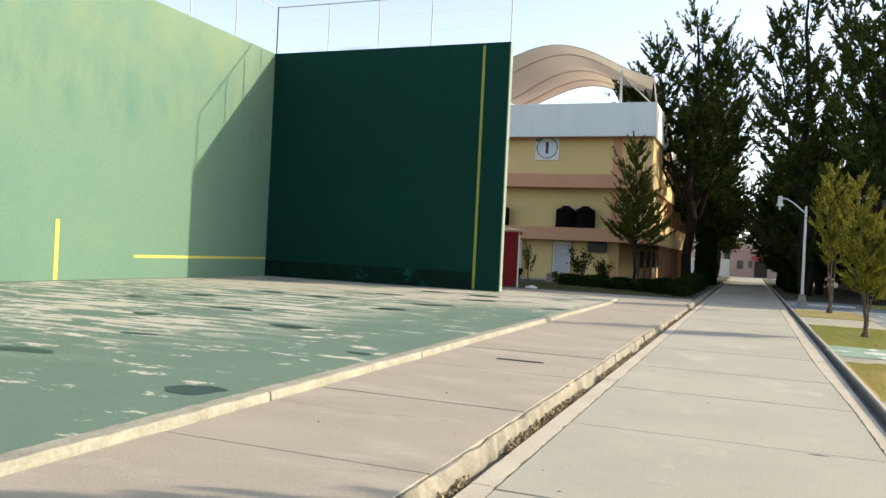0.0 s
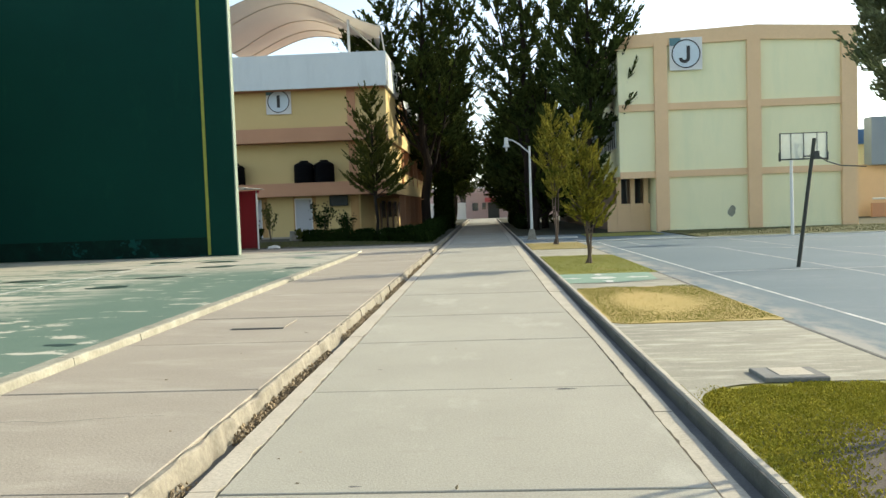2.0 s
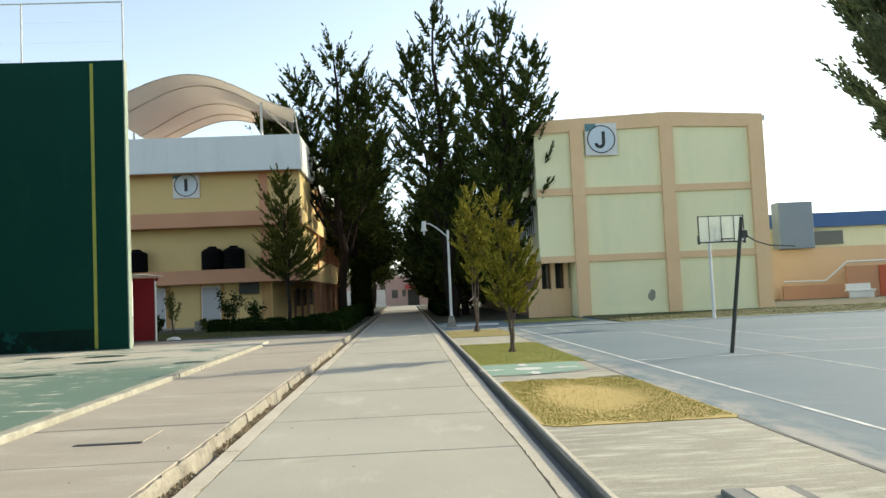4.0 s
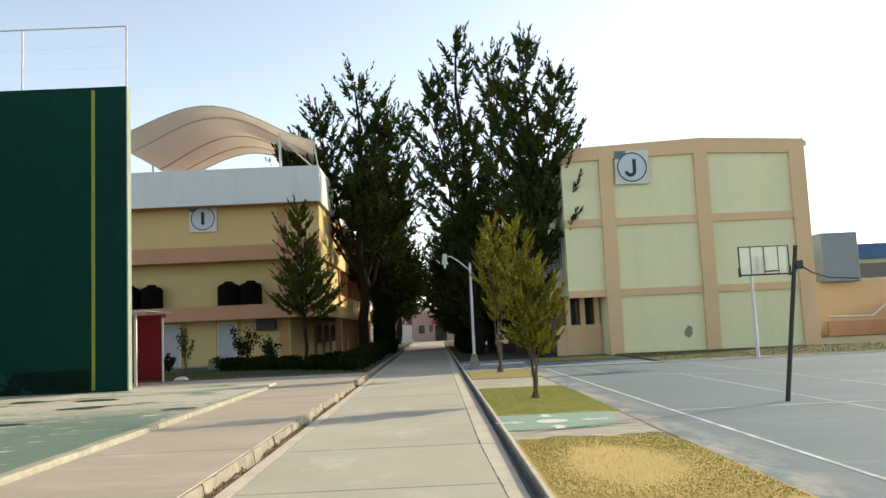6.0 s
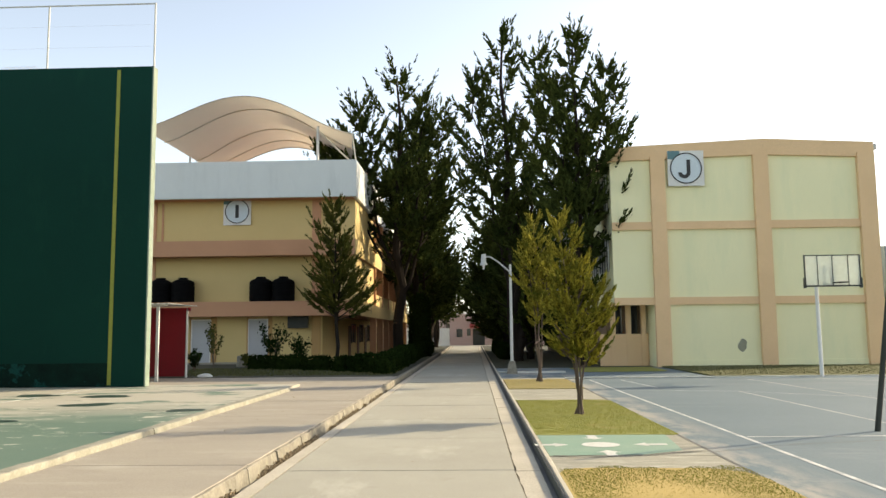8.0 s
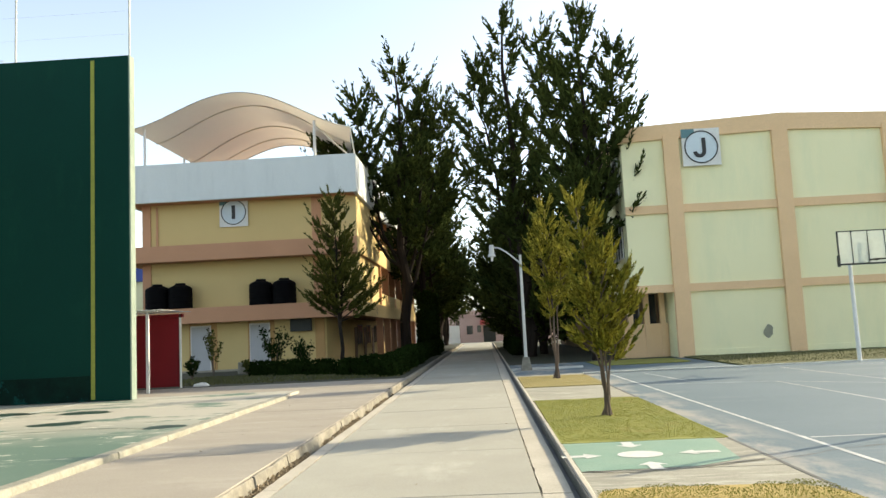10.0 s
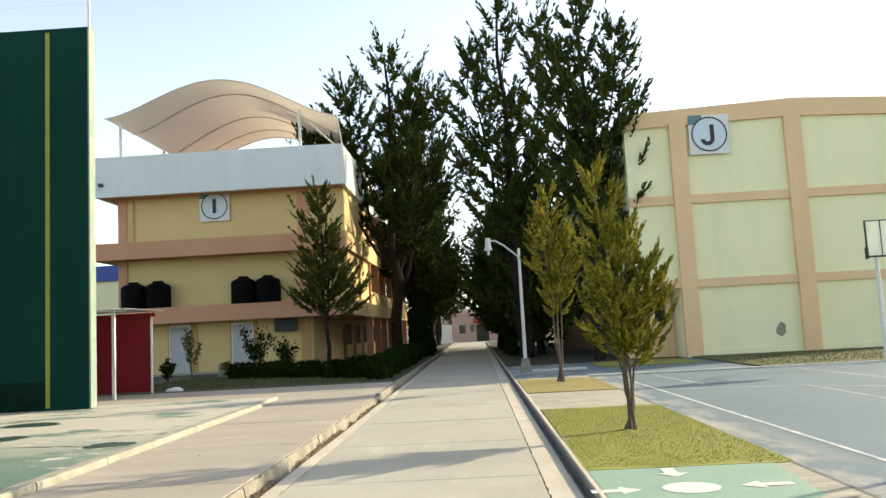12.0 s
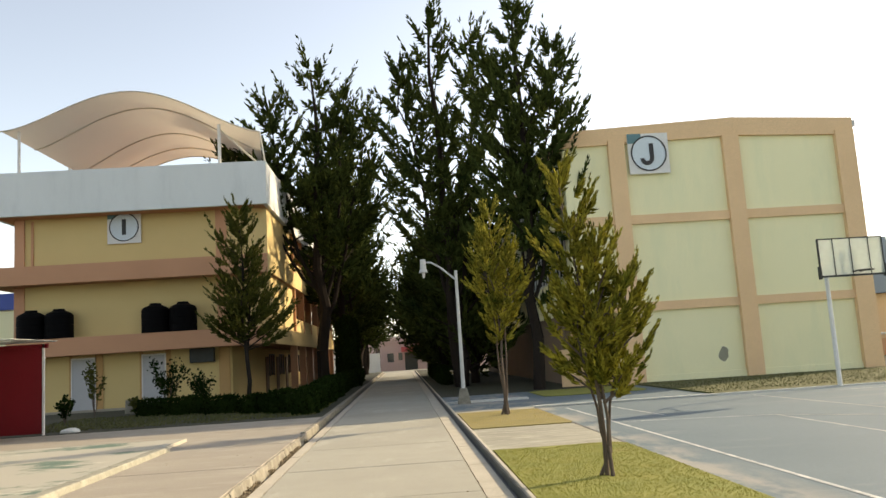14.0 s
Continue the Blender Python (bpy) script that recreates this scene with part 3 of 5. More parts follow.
for x, y, a, b in SPOTS:
    ph = rng.uniform(0, 6.28, 4)
    pts = []
    for k in range(28):
        t = k * math.tau / 28
        r = 1 + 0.16 * math.sin(2 * t + ph[0]) + 0.1 * math.sin(3 * t + ph[1]) + 0.06 * math.sin(7 * t + ph[2])
        pts.append((x + a * r * math.cos(t), y + b * r * math.sin(t) * 1.3))
    part("damp_patch", flat(pts, 0.194), "damp", stains)
part("court_line", boxes((-10.06, -10.0, 17.0, 31.9, 0.185, 0.194)), "line_worn", stains)

def crack(points, z, w, seed):
    """A thin ragged crack along a line on the ground."""
    rr = random.Random(seed)
    bm = bmesh.new()
    a, b = [], []
    for (x0, y0), (x1, y1) in zip(points, points[1:]):
        n = max(2, int(math.hypot(x1 - x0, y1 - y0) / 0.12))
        for i in range(n):
            t = i / n
            x, y = x0 + (x1 - x0) * t + rr.uniform(-0.02, 0.02), y0 + (y1 - y0) * t + rr.uniform(-0.02, 0.02)
            h = w * rr.uniform(0.3, 1)
            a.append(bm.verts.new((x, y - h, z)))
            b.append(bm.verts.new((x, y + h, z)))
    for i in range(len(a) - 1):
        f = bm.faces.new((a[i], a[i + 1], b[i + 1], b[i]))
        f.normal_update()
        if f.normal.z < 0:
            f.normal_flip()
    return bm


cracks = tagged(new("ground_cracks"), kind="structure", label="thin ragged cracks in the concrete")
part("crack", crack([(4.1, 19.75), (5.2, 20.4), (7.5, 21.0), (10, 21.2)], 0.043, 0.018, 1), "gutter", cracks)
part("crack", crack([(1.95, 19.3), (2.5, 19.2), (3.2, 19.35), (4.1, 19.7)], 0.083, 0.03, 2), "gutter", cracks)
part("crack", crack([(3.0, 14.1), (3.05, 13.5), (3.3, 12.9), (3.42, 12.6)], 0.074, 0.012, 3), "gutter", cracks)
part("crack", crack([(-4.4, 24.2), (-3.6, 24.0), (-3.0, 24.1)], 0.127, 0.012, 5), "gutter", cracks)
part("crack", crack([(-4.3, 9.4), (-3.2, 9.3), (-2.2, 9.45)], 0.127, 0.006, 6), "gutter", cracks)
part("crack", crack([(-8.0, 24.5), (-6.5, 24.9), (-5.0, 24.6)], 0.196, 0.03, 7), "damp", cracks)
part("crack", crack([(-4.4, 35.0), (-3.4, 35.2), (-2.4, 35.0)], 0.104, 0.03, 8), "gutter", cracks)

# fronton
fr = empty("fronton", -14, 32.3, 0.2, label="tall dark green concrete fronton wall beside the worn court", category="court wall")
own(fr,
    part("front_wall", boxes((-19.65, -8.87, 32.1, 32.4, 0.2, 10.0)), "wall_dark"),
    part("side_wall", boxes((-19.95, -19.65, -6, 32.4, 0.2, 10.0)), "wall_light"),
    part("end_strip", boxes((-8.87, -8.83, 32.1, 32.4, 0.2, 10.0)), "end_paint"),
    part("stripe", boxes((-9.98, -9.87, 32.088, 32.1, 0.25, 9.9)), "stripe_paint"),
    part("base_band", boxes((-19.65, -10.0, 32.085, 32.1, 0.2, 0.9)), "wall_base"),
    part("serve_mark", boxes((-19.65, -19.64, 20.72, 20.88, 0.22, 2.1)), "yellow_line"),
    part("side_line", boxes((-19.65, -19.64, 24.1, 32.08, 0.93, 1.03)), "yellow_line"))
fence = empty("wall_fence", -14, 32.2, 10.0, label="thin steel fence with wires on top of the fronton", category="fence")
FX = [-8.9, -12.3, -14.7, -17.1, -19.7]
FY = [29.4, 26.6, 23.8, 21.0, 18.2, 15.4, 12.6, 9.8, 7.0, 4.2]
for x in FX:
    own(fence, part("post", tubes(((x, 32.25, 9.98), (x, 32.25, 12.1), 0.03)), "dark" if x == -19.7 else "steel"))
for y in FY:
    own(fence, part("post", tubes(((-19.8, y, 9.98), (-19.8, y, 12.1), 0.03)), "steel"))
own(fence, part("rail", bars(((-19.7, 32.25, 12.08), (-8.9, 32.25, 12.08)), ((-19.8, 32.25, 12.08), (-19.8, 4.2, 12.08)), r=0.025), "steel"))
for h in (10.7, 11.4):
    own(fence, part("wire", bars(((-19.7, 32.25, h), (-8.9, 32.25, h)), ((-19.8, 32.25, h), (-19.8, 4.2, h)), r=0.002, n=3), "steel"))
for x0 in (-18.4, -15.9, -13.6, -16.6):
    bm = bmesh.new()
    for k in range(5):
        cx = x0 + k * 0.22
        prev = None
        for j in range(7):
            a = math.pi * j / 6
            p = Vector((cx + 0.12 * math.cos(a), 32.25, 10.0 + 0.13 * math.sin(a)))
            if prev:
                tube(bm, prev, p, 0.008, 0.008, 4)
            prev = p
    own(fence, part("wire_coil", bm, "steel"))


def shed():
    ob = empty("shed", -11, 37.4, 0.1, label="open lean-to of red sheet panels on white posts", category="shed")
    own(ob,
        part("back_panel", boxes((-13.6, -9.95, 38.5, 38.53, 0.16, 2.62)), "red"),
        part("side_panel", boxes((-13.63, -13.6, 36.2, 38.53, 0.16, 2.62)), "red"),
        part("post", boxes((-10.19, -10.10, 36.15, 36.24, 0.1, 2.74)), "white"),
        part("post", boxes((-9.96, -9.90, 38.44, 38.5, 0.1, 2.74)), "white"),
        part("post", boxes((-13.6, -13.54, 36.17, 36.23, 0.1, 2.86)), "white"),
        part("beam", boxes((-13.6, -9.8, 36.15, 36.21, 2.74, 2.8)), "white"),
        part("beam", boxes((-13.6, -9.8, 38.44, 38.50, 2.62, 2.74)), "red"))
    bm = bmesh.new()
    for k in range(22):
        x = -13.8 + k * 0.19
        box(bm, x, x + 0.1, 36.0, 38.7, 2.8, 2.825)
        box(bm, x + 0.1, x + 0.19, 36.0, 38.7, 2.805, 2.815)
    own(ob, part("roof", bm, "roof_white"))


shed()

# building I
bi = empty("building", -11.5, 60, 0.1, label="three-storey cream building with salmon bands, white parapet and walkway balconies", category="building")
own(bi,
    part("wall", boxes((-17.3, -7.4, 52.3, 84, 0.1, 9.2), (-7.4, -5.6, 52.3, 60.5, 3.5, 6.0), (-7.4, -5.6, 52.3, 60.5, 6.85, 9.2)), "cream"),
    part("parapet", boxes((-18.05, -5.4, 51.3, 51.5, 9.2, 11.25), (-5.6, -5.4, 51.5, 85, 9.2, 11.25), (-18.05, -17.85, 51.5, 85, 9.2, 11.25), (-18.05, -5.4, 84.8, 85, 9.2, 11.25)), "roof_white"),
    part("roof", boxes((-17.85, -5.6, 51.5, 84.8, 9.2, 9.45)), "peach"),
    part("band", boxes((-18.3, -5.45, 51.3, 52.3, 6.0, 6.85), (-18.3, -17.3, 52.3, 84, 6.0, 6.85), (-7.4, -5.45, 52.3, 84, 6.0, 6.3)), "peach"),
    part("band", boxes((-17.2, -5.45, 51.3, 52.3, 2.7, 3.5), (-7.4, -5.45, 52.3, 84, 2.7, 3.0)), "peach"))
own(bi, part("band_face", boxes((-5.5, -5.4, 51.3, 84, 2.7, 3.5)), "cream"))
own(bi, part("band_face", boxes((-5.5, -5.4, 51.3, 84, 6.0, 6.85)), "cream"))
for x0, x1, y0, z0, z1 in [(-17.3, -16.85, 52.22, 3.5, 9.2), (-8.0, -7.5, 52.2, 3.5, 9.2), (-16.55, -16.45, 52.24, 6.85, 9.1), (-8.0, -7.5, 52.22, 0.1, 2.7),
                           (-14.8, -14.68, 52.22, 0.1, 2.7), (-13.64, -13.3, 52.24, 0.1, 2.7), (-11.62, -11.49, 52.22, 0.1, 2.7), (-10.45, -10.2, 52.24, 0.1, 2.7), (-16.2, -15.95, 52.24, 0.1, 2.7)]:
    own(bi, part("pilaster", boxes((x0, x1, y0, 52.3, z0, z1)), "peach_dark" if z1 < 3 else "peach"))
for x in (-14.66, -11.47):
    d = boxes((x, x + 1.0, 52.2, 52.29, 0.12, 2.5))
    dd = own(bi, part("door", d, "door"))
    part("door_frame", boxes((x - 0.05, x, 52.17, 52.3, 0.12, 2.56), (x + 1.0, x + 1.05, 52.17, 52.3, 0.12, 2.56), (x - 0.05, x + 1.05, 52.17, 52.3, 2.5, 2.57)), "white", dd)
    part("door_handle", boxes((x + 0.85, x + 0.92, 52.15, 52.2, 1.2, 1.3)), "dark", dd)
own(bi, part("air_vent", boxes((-9.28, -8.17, 51.95, 52.3, 2.03, 2.68), bevel=0.02), "dark"))
own(bi, part("step", boxes((-17.3, -7.4, 51.7, 52.3, 0.1, 0.2)), "walk"))
for x in (-17.7,):
    own(bi, part("floodlight", boxes((x - 0.12, x + 0.08, 51.12, 51.3, 9.75, 9.9)), "dark"))
# walkway balconies on the path side
bays = [60.5 + 3.9 * k for k in range(7)]
for z0 in (3.0, 6.3):
    for k in range(6):
        own(bi, part("balcony_panel", boxes((-5.62, -5.5, bays[k] + 0.25, bays[k + 1], z0, z0 + 1.25)), "cream"))
for y in bays:
    own(bi, part("column", boxes((-5.85, -5.46, y, y + 0.25, 0.1, 9.2)), "peach"))
for z0 in (0.1, 3.0, 6.3):
    for k in range(6):
        y = bays[k] + 0.6
        w = own(bi, part("window", boxes((-7.4, -7.36, y + 1.4, y + 3.0, z0 + 1.0, z0 + 2.2)), "glass"))
        part("window_frame", boxes((-7.38, -7.32, y + 1.35, y + 1.4, z0 + 0.95, z0 + 2.25), (-7.38, -7.32, y + 3.0, y + 3.05, z0 + 0.95, z0 + 2.25), (-7.38, -7.32, y + 2.18, y + 2.22, z0 + 1.0, z0 + 2.2), (-7.38, -7.32, y + 1.35, y + 3.05, z0 + 2.2, z0 + 2.26)), "dark", w)
        own(bi, part("door", boxes((-7.4, -7.34, y + 0.1, y + 1.0, z0, z0 + 2.1)), "brown_door"))
own(bi, part("junction_box", boxes((-5.5, -5.4, 57.5, 57.9, 2.9, 3.3)), "dark"))


def sign(letter, x, y, z, s):
    ob = empty("sign", x, y, z, label="square white letter sign with a dark ring and the letter " + letter, category="sign")
    h = s / 2
    part("board", boxes((-h, h, -0.05, 0.0, -h, h)), "white", ob)
    # darker teal block over the upper left corner of the board
    part("corner", boxes((-h, -h + s * 0.34, -0.056, -0.05, h - s * 0.24, h)), "sign_corner", ob)
    bm = bmesh.new()
    n = 40
    for r0, r1, y0 in ((0.0, 0.41, -0.062), (0.41, 0.445, -0.075)):
        rings = []
        for r in (r0, r1):
            rings.append([bm.verts.new((r * s * math.cos(k * math.tau / n), y0, r * s * math.sin(k * math.tau / n))) for k in range(n)] if r > 0 else None)
        if r0 == 0:
            bm.faces.new(rings[1])
            bmesh.ops.recalc_face_normals(bm, faces=bm.faces)
            part("disc", bm, "sign_disc", ob)
            bm = bmesh.new()
        else:
            for k in range(n):
                bm.faces.new((rings[0][k], rings[0][(k + 1) % n], rings[1][(k + 1) % n], rings[1][k]))
            part("ring", bm, "dark_flat", ob)
    if letter == "I":
        part("letter", boxes((-0.06 * s, 0.06 * s, -0.09, -0.062, -0.24 * s, 0.24 * s)), "dark_flat", ob)
    else:
        bm = bmesh.new()
        box(bm, 0.02 * s, 0.12 * s, -0.09, -0.062, -0.12 * s, 0.24 * s)
        for k in range(8):
            a0, a1 = math.pi + k * math.pi / 8, math.pi + (k + 1) * math.pi / 8
            c = []
            for yy in (-0.09, -0.062):
                for rad, an in ((0.17, a0), (0.17, a1), (0.07, a1), (0.07, a0)):
                    c.append(bm.verts.new(((-0.05 + rad * math.cos(an)) * s, yy, (-0.12 + rad * math.sin(an)) * s)))
            for q in ((0, 1, 2, 3), (7, 6, 5, 4), (0, 4, 5, 1), (1, 5, 6, 2), (2, 6, 7, 3), (3, 7, 4, 0)):
                bm.faces.new([c[j] for j in q])
        part("letter", bm, "dark_flat", ob)
    return ob


sign("I", -12.25, 52.25, 8.6, 1.55)
sign("J", 10.85, 45.155, 9.15, 1.65)


def tank(x, y, z):
    """A ribbed upright water tank with a domed top and a lid."""
    ob = empty("water_tank", x, y, z, label="black ribbed plastic water tank on the salmon ledge", category="water tank")
    prof = [(0.56, 0), (0.58, 0.03), (0.58, 0.3), (0.56, 0.33), (0.58, 0.36), (0.58, 0.6), (0.56, 0.63), (0.58, 0.66), (0.58, 0.9), (0.56, 0.93), (0.58, 0.96), (0.57, 1.08), (0.50, 1.17), (0.3, 1.27), (0.24, 1.29)]
    n = 28
    verts = np.array([[(1.07 * r * math.cos(k * math.tau / n), 1.07 * r * math.sin(k * math.tau / n), h) for k in range(n)] for r, h in prof])
    faces = np.array([(j * n + k, j * n + (k + 1) % n, (j + 1) * n + (k + 1) % n, (j + 1) * n + k) for j in range(len(prof) - 1) for k in range(n)])
    body = mesh_part("body", verts, faces, "tank", ob)
    lid = part("lid", tubes(((0, 0, 1.27), (0, 0, 1.37), 0.27, 0.25), n=20), "tank", ob)
    return ob


t0 = tank(-16.35, 51.85, 3.5)
for x in (-15.1, -10.75, -9.5):
    tg = copy_thing(t0, pose(x, 51.85, 3.5))
    tg["group"] = "water tanks on the ledge"
t0["group"] = "water tanks on the ledge"


def canopy():
    ob = empty("roof_canopy", -11.7, 57, 9.45, label="beige wave-shaped tension fabric canopy on white roof posts", category="canopy")
    nu, nv = 48, 24
    x0, x1, y0, y1 = -17.9, -5.7, 52.0, 64.5
    verts = np.empty((nv + 1, nu + 1, 3))
    for j in range(nv + 1):
        v = j / nv
        for i in range(nu + 1):
            u = i / nu
            hump = math.sin(math.pi * min(max(u, 0), 1)) ** 1.55 if 0 < u < 1 else 0
            arch = 1.0 - 0.13 * min(abs(v - p) for p in (0, 5 / 24, 14 / 24, 20 / 24, 1)) * 6
            z = 13.5 - 0.6 * u + 2.0 * hump * arch - 0.35 * math.sin(math.pi * v) * (1 - hump)
            inset = 0.7 * math.sin(math.pi * v)
            x = x0 + (x1 - x0) * u
            x += inset * (1 - 2 * u) * (abs(1 - 2 * u) ** 3)
            verts[j, i] = (x, y0 + (y1 - y0) * v, z)
    n = nu + 1
    faces = np.array([(j * n + i, j * n + i + 1, (j + 1) * n + i + 1, (j + 1) * n + i) for j in range(nv) for i in range(nu)])
    sheet = mesh_part("fabric", verts, faces, "canvas", None)
    for p in sheet.data.polygons:
        p.use_smooth = True
    own(ob, sheet)
    for j in (0, 5, 14, 20, nv):
        bm = bmesh.new()
        for i in range(nu):
            tube(bm, verts[j, i] + np.array([0, 0, -0.03]), verts[j, i + 1] + np.array([0, 0, -0.03]), 0.035, 0.035, 6)
        own(ob, part("rib", bm, "canvas"))
    for k, y in enumerate((52.4, 58.2, 64.2)):
        own(ob, part("post", tubes(((-17.2, y, 9.4), (-17.2, y, 13.55), 0.07)), "white"),
            part("post", tubes(((-7.75, y, 9.4), (-7.75, y, 13.45), 0.08)), "white"))
        own(ob, part("strut", bars(((-7.75, y, 13.2), (-5.8, y, 11.3)), r=0.05), "canvas"))
    own(ob, part("edge_cable", bars(((-5.75, 52.1, 12.9), (-5.5, 52.0, 11.2)), r=0.04), "canvas"))


canopy()

# building J
bj = empty("building", 13.5, 60, 0, label="three-storey pale cream building with a peach grid and low gable", category="building")


def gable(x0, x1, y0, y1, zb, drop=0.0):
    """A wall block whose top follows the low gable."""
    def top(x):
        return (10.2 + 0.3 * (x - 7.4) / 7.0 if x <= 14.4 else 10.5 - 0.25 * (x - 14.4) / 5.0) - drop
    xs = [x0] + ([14.4] if x0 < 14.4 < x1 else []) + [x1]
    pts = [(x0, zb if not callable(zb) else zb(x0)), (x1, zb if not callable(zb) else zb(x1))] + [(x, top(x)) for x in reversed(xs)]
    if callable(zb):
        pts = [(x, zb(x)) for x in xs] + [(x, top(x)) for x in reversed(xs)]
    bm = bmesh.new()
    f = bm.faces.new([bm.verts.new((x, y0, z)) for x, z in pts])
    e = bmesh.ops.extrude_face_region(bm, geom=[f])
    bmesh.ops.translate(bm, verts=[v for v in e["geom"] if isinstance(v, bmesh.types.BMVert)], vec=(0, y1 - y0, 0))
    bmesh.ops.recalc_face_normals(bm, faces=bm.faces)
    return bm


own(bj, part("wall", gable(9.2, 19.35, 45.3, 80, 0.0), "cream_j"))
own(bj, part("wall", gable(7.4, 9.2, 45.3, 80, 3.0), "cream_j"))
own(bj, part("fascia", gable(7.34, 19.45, 45.16, 45.3, lambda x: 9.55 + 0.2 * (x - 7.4) / 7.0 if x <= 14.4 else 9.75 - 0.2 * (x - 14.4) / 5), "peach_j"))
for x0, x1, z0 in ((9.22, 9.88, 0.0), (13.93, 14.6, 0.0), (18.65, 19.42, 0.0)):
    own(bj, part("pilaster", boxes((x0, x1, 45.08, 45.3, z0, 9.75)), "peach_j"))
for z0, z1 in ((6.32, 6.68), (2.86, 3.2)):
    for x0, x1 in ((7.4, 9.22), (9.88, 13.93), (14.6, 18.65)):
        own(bj, part("beam", boxes((x0, x1, 45.18, 45.3, z0, z1)), "peach_j"))
own(bj, part("plinth", boxes((9.88, 13.93, 45.24, 45.3, 0.0, 0.35), (14.6, 18.65, 45.24, 45.3, 0.0, 0.35)), "cream_j"))
own(bj, part("entrance_wall", boxes((7.45, 9.2, 48.0, 48.2, 0.0, 3.0), (7.5, 7.7, 48.2, 80, 0, 3.0)), "dark_inside"))
own(bj, part("entrance_wall", boxes((6.9, 9.18, 46.6, 46.75, 0.0, 1.55)), "peach_j"))
for x in (7.65, 8.4):
    own(bj, part("window", boxes((x, x + 0.55, 47.95, 48.0, 1.5, 2.9)), "glass"))
for x in (7.42, 8.15, 8.85):
    own(bj, part("column", boxes((x, x + 0.22, 46.55, 46.8, 0, 3.0)), "peach_j"))
for z0 in (4.55, 7.4):
    for k in range(9):
        y = 46.2 + k * 3.4
        w = own(bj, part("window", boxes((7.36, 7.4, y, y + 2.8, z0, z0 + 1.7)), "glass"))
        part("window_frame", boxes(*[(7.32, 7.37, y + j * 0.7 - 0.03, y + j * 0.7 + 0.03, z0, z0 + 1.7) for j in range(5)], (7.32, 7.37, y, y + 2.8, z0 + 1.66, z0 + 1.74), (7.32, 7.37, y, y + 2.8, z0 - 0.05, z0)), "steel", w)
own(bj, part("side_fascia", boxes((7.25, 7.4, 45.3, 80, 9.5, 10.2)), "peach_j"))
own(bj, part("camera_box", boxes((19.42, 19.6, 45.2, 45.5, 9.9, 10.15)), "steel"))
bm = flat([(13.1 + 0.17 * math.cos(a * 0.45) * (1 + 0.4 * math.sin(a)), 1.0 + 0.3 * math.sin(a * 0.45)) for a in range(14)], 0)
bm.transform(Matrix.Translation((0, 45.29, 0)) @ Matrix.Rotation(math.pi / 2, 4, "X"))
own(bj, part("stain", bm, "stain"))

# buildings behind
def annex():
    ob = empty("building", 32, 62, 0, label="low peach annex with a blue roof edge and ramp", category="building")
    own(ob, part("wall", boxes((20.5, 60, 60, 75, -0.2, 3.65)), "peach_j"),
        part("upper_wall", boxes((20.5, 60, 62, 75, 3.65, 5.2)), "cream_j"),
        part("roof_edge", boxes((20.3, 60.2, 61.6, 75.3, 5.2, 6.25)), "blue_grey"),
        part("box_tower", boxes((26.9, 29.4, 59.4, 60.5, 3.6, 6.9), bevel=0.03), "grey_box"),
        part("window", boxes((29.5, 32.9, 61.9, 62, 3.9, 4.9)), "glass"),
        part("ramp_wall", boxes((26.4, 33.2, 58.3, 58.5, -0.2, 1.0), (30.9, 60, 58.3, 58.5, 1.0, 2.2)), "peach"),
        part("handrail", bars(((26.4, 58.2, 1.3), (29.3, 58.2, 1.25)), ((29.3, 58.2, 1.25), (30.9, 58.2, 2.5)), ((30.9, 58.2, 2.5), (60, 58.2, 2.6)), r=0.06), "white"),
        part("red_panel", boxes((33.2, 60, 58.2, 58.3, 0.0, 2.2)), "orange"))
    bench = empty("bench", 30.7, 56.5, 0, label="white concrete bench beside the grass", category="bench")
    own(bench, part("seat", boxes((29.8, 31.7, 56.3, 56.8, 0.45, 0.6), bevel=0.02), "white"),
        part("panel", boxes((29.9, 31.6, 56.35, 56.45, 0.0, 0.45)), "white"),
        part("panel", boxes((29.9, 31.6, 56.75, 56.85, 0.6, 1.0)), "white"))


annex()
ba = empty("building", -26, 76, 0, label="cream building with a bright blue roof edge", category="building")
own(ba, part("wall", boxes((-45, -18.8, 74, 84, 0, 6.9)), "cream_j"), part("roof_edge", boxes((-45.2, -18.6, 73.8, 84.2, 6.9, 8.1)), "blue"),
    part("window", boxes((-24, -20, 73.95, 74, 1.6, 3.0)), "glass"))


def gatehouse():
    ob = empty("building", -1, 118, 0, label="low pink building with dark windows and a red awning", category="building")
    own(ob, part("wall", boxes((-2.3, 14, 116, 126, 0, 3.5)), "pink"),
        part("roof", boxes((-2.5, 14.2, 115.8, 126.2, 3.5, 3.75)), "pink"),
        part("white_wall", boxes((-30, -2.3, 114.0, 114.3, 0, 2.3)), "white"),
        part("awning", boxes((0.4, 3.6, 114.8, 116, 2.3, 2.9)), "awning"),
        part("door", boxes((0.8, 2.4, 115.95, 116, 0, 2.2)), "dark"),
        part("window", boxes((-1.4, -0.6, 115.95, 116, 1.1, 2.2)), "glass"),
        part("window", boxes((0.0, 0.5, 115.95, 116, 1.3, 2.2)), "glass"))
    b2 = empty("building", -8, 150, 0, label="pale distant building behind the gatehouse", category="building")
    own(b2, part("wall", boxes((-30, 30, 150, 165, 0, 5.0)), "pink"), part("roof", boxes((-30.3, 30.3, 149.7, 165.3, 5.0, 5.3)), "white"))
    for k in range(12):
        own(b2, part("window", boxes((-28 + k * 4.8, -26 + k * 4.8, 149.95, 150, 1.5, 3.3)), "glass"))


gatehouse()


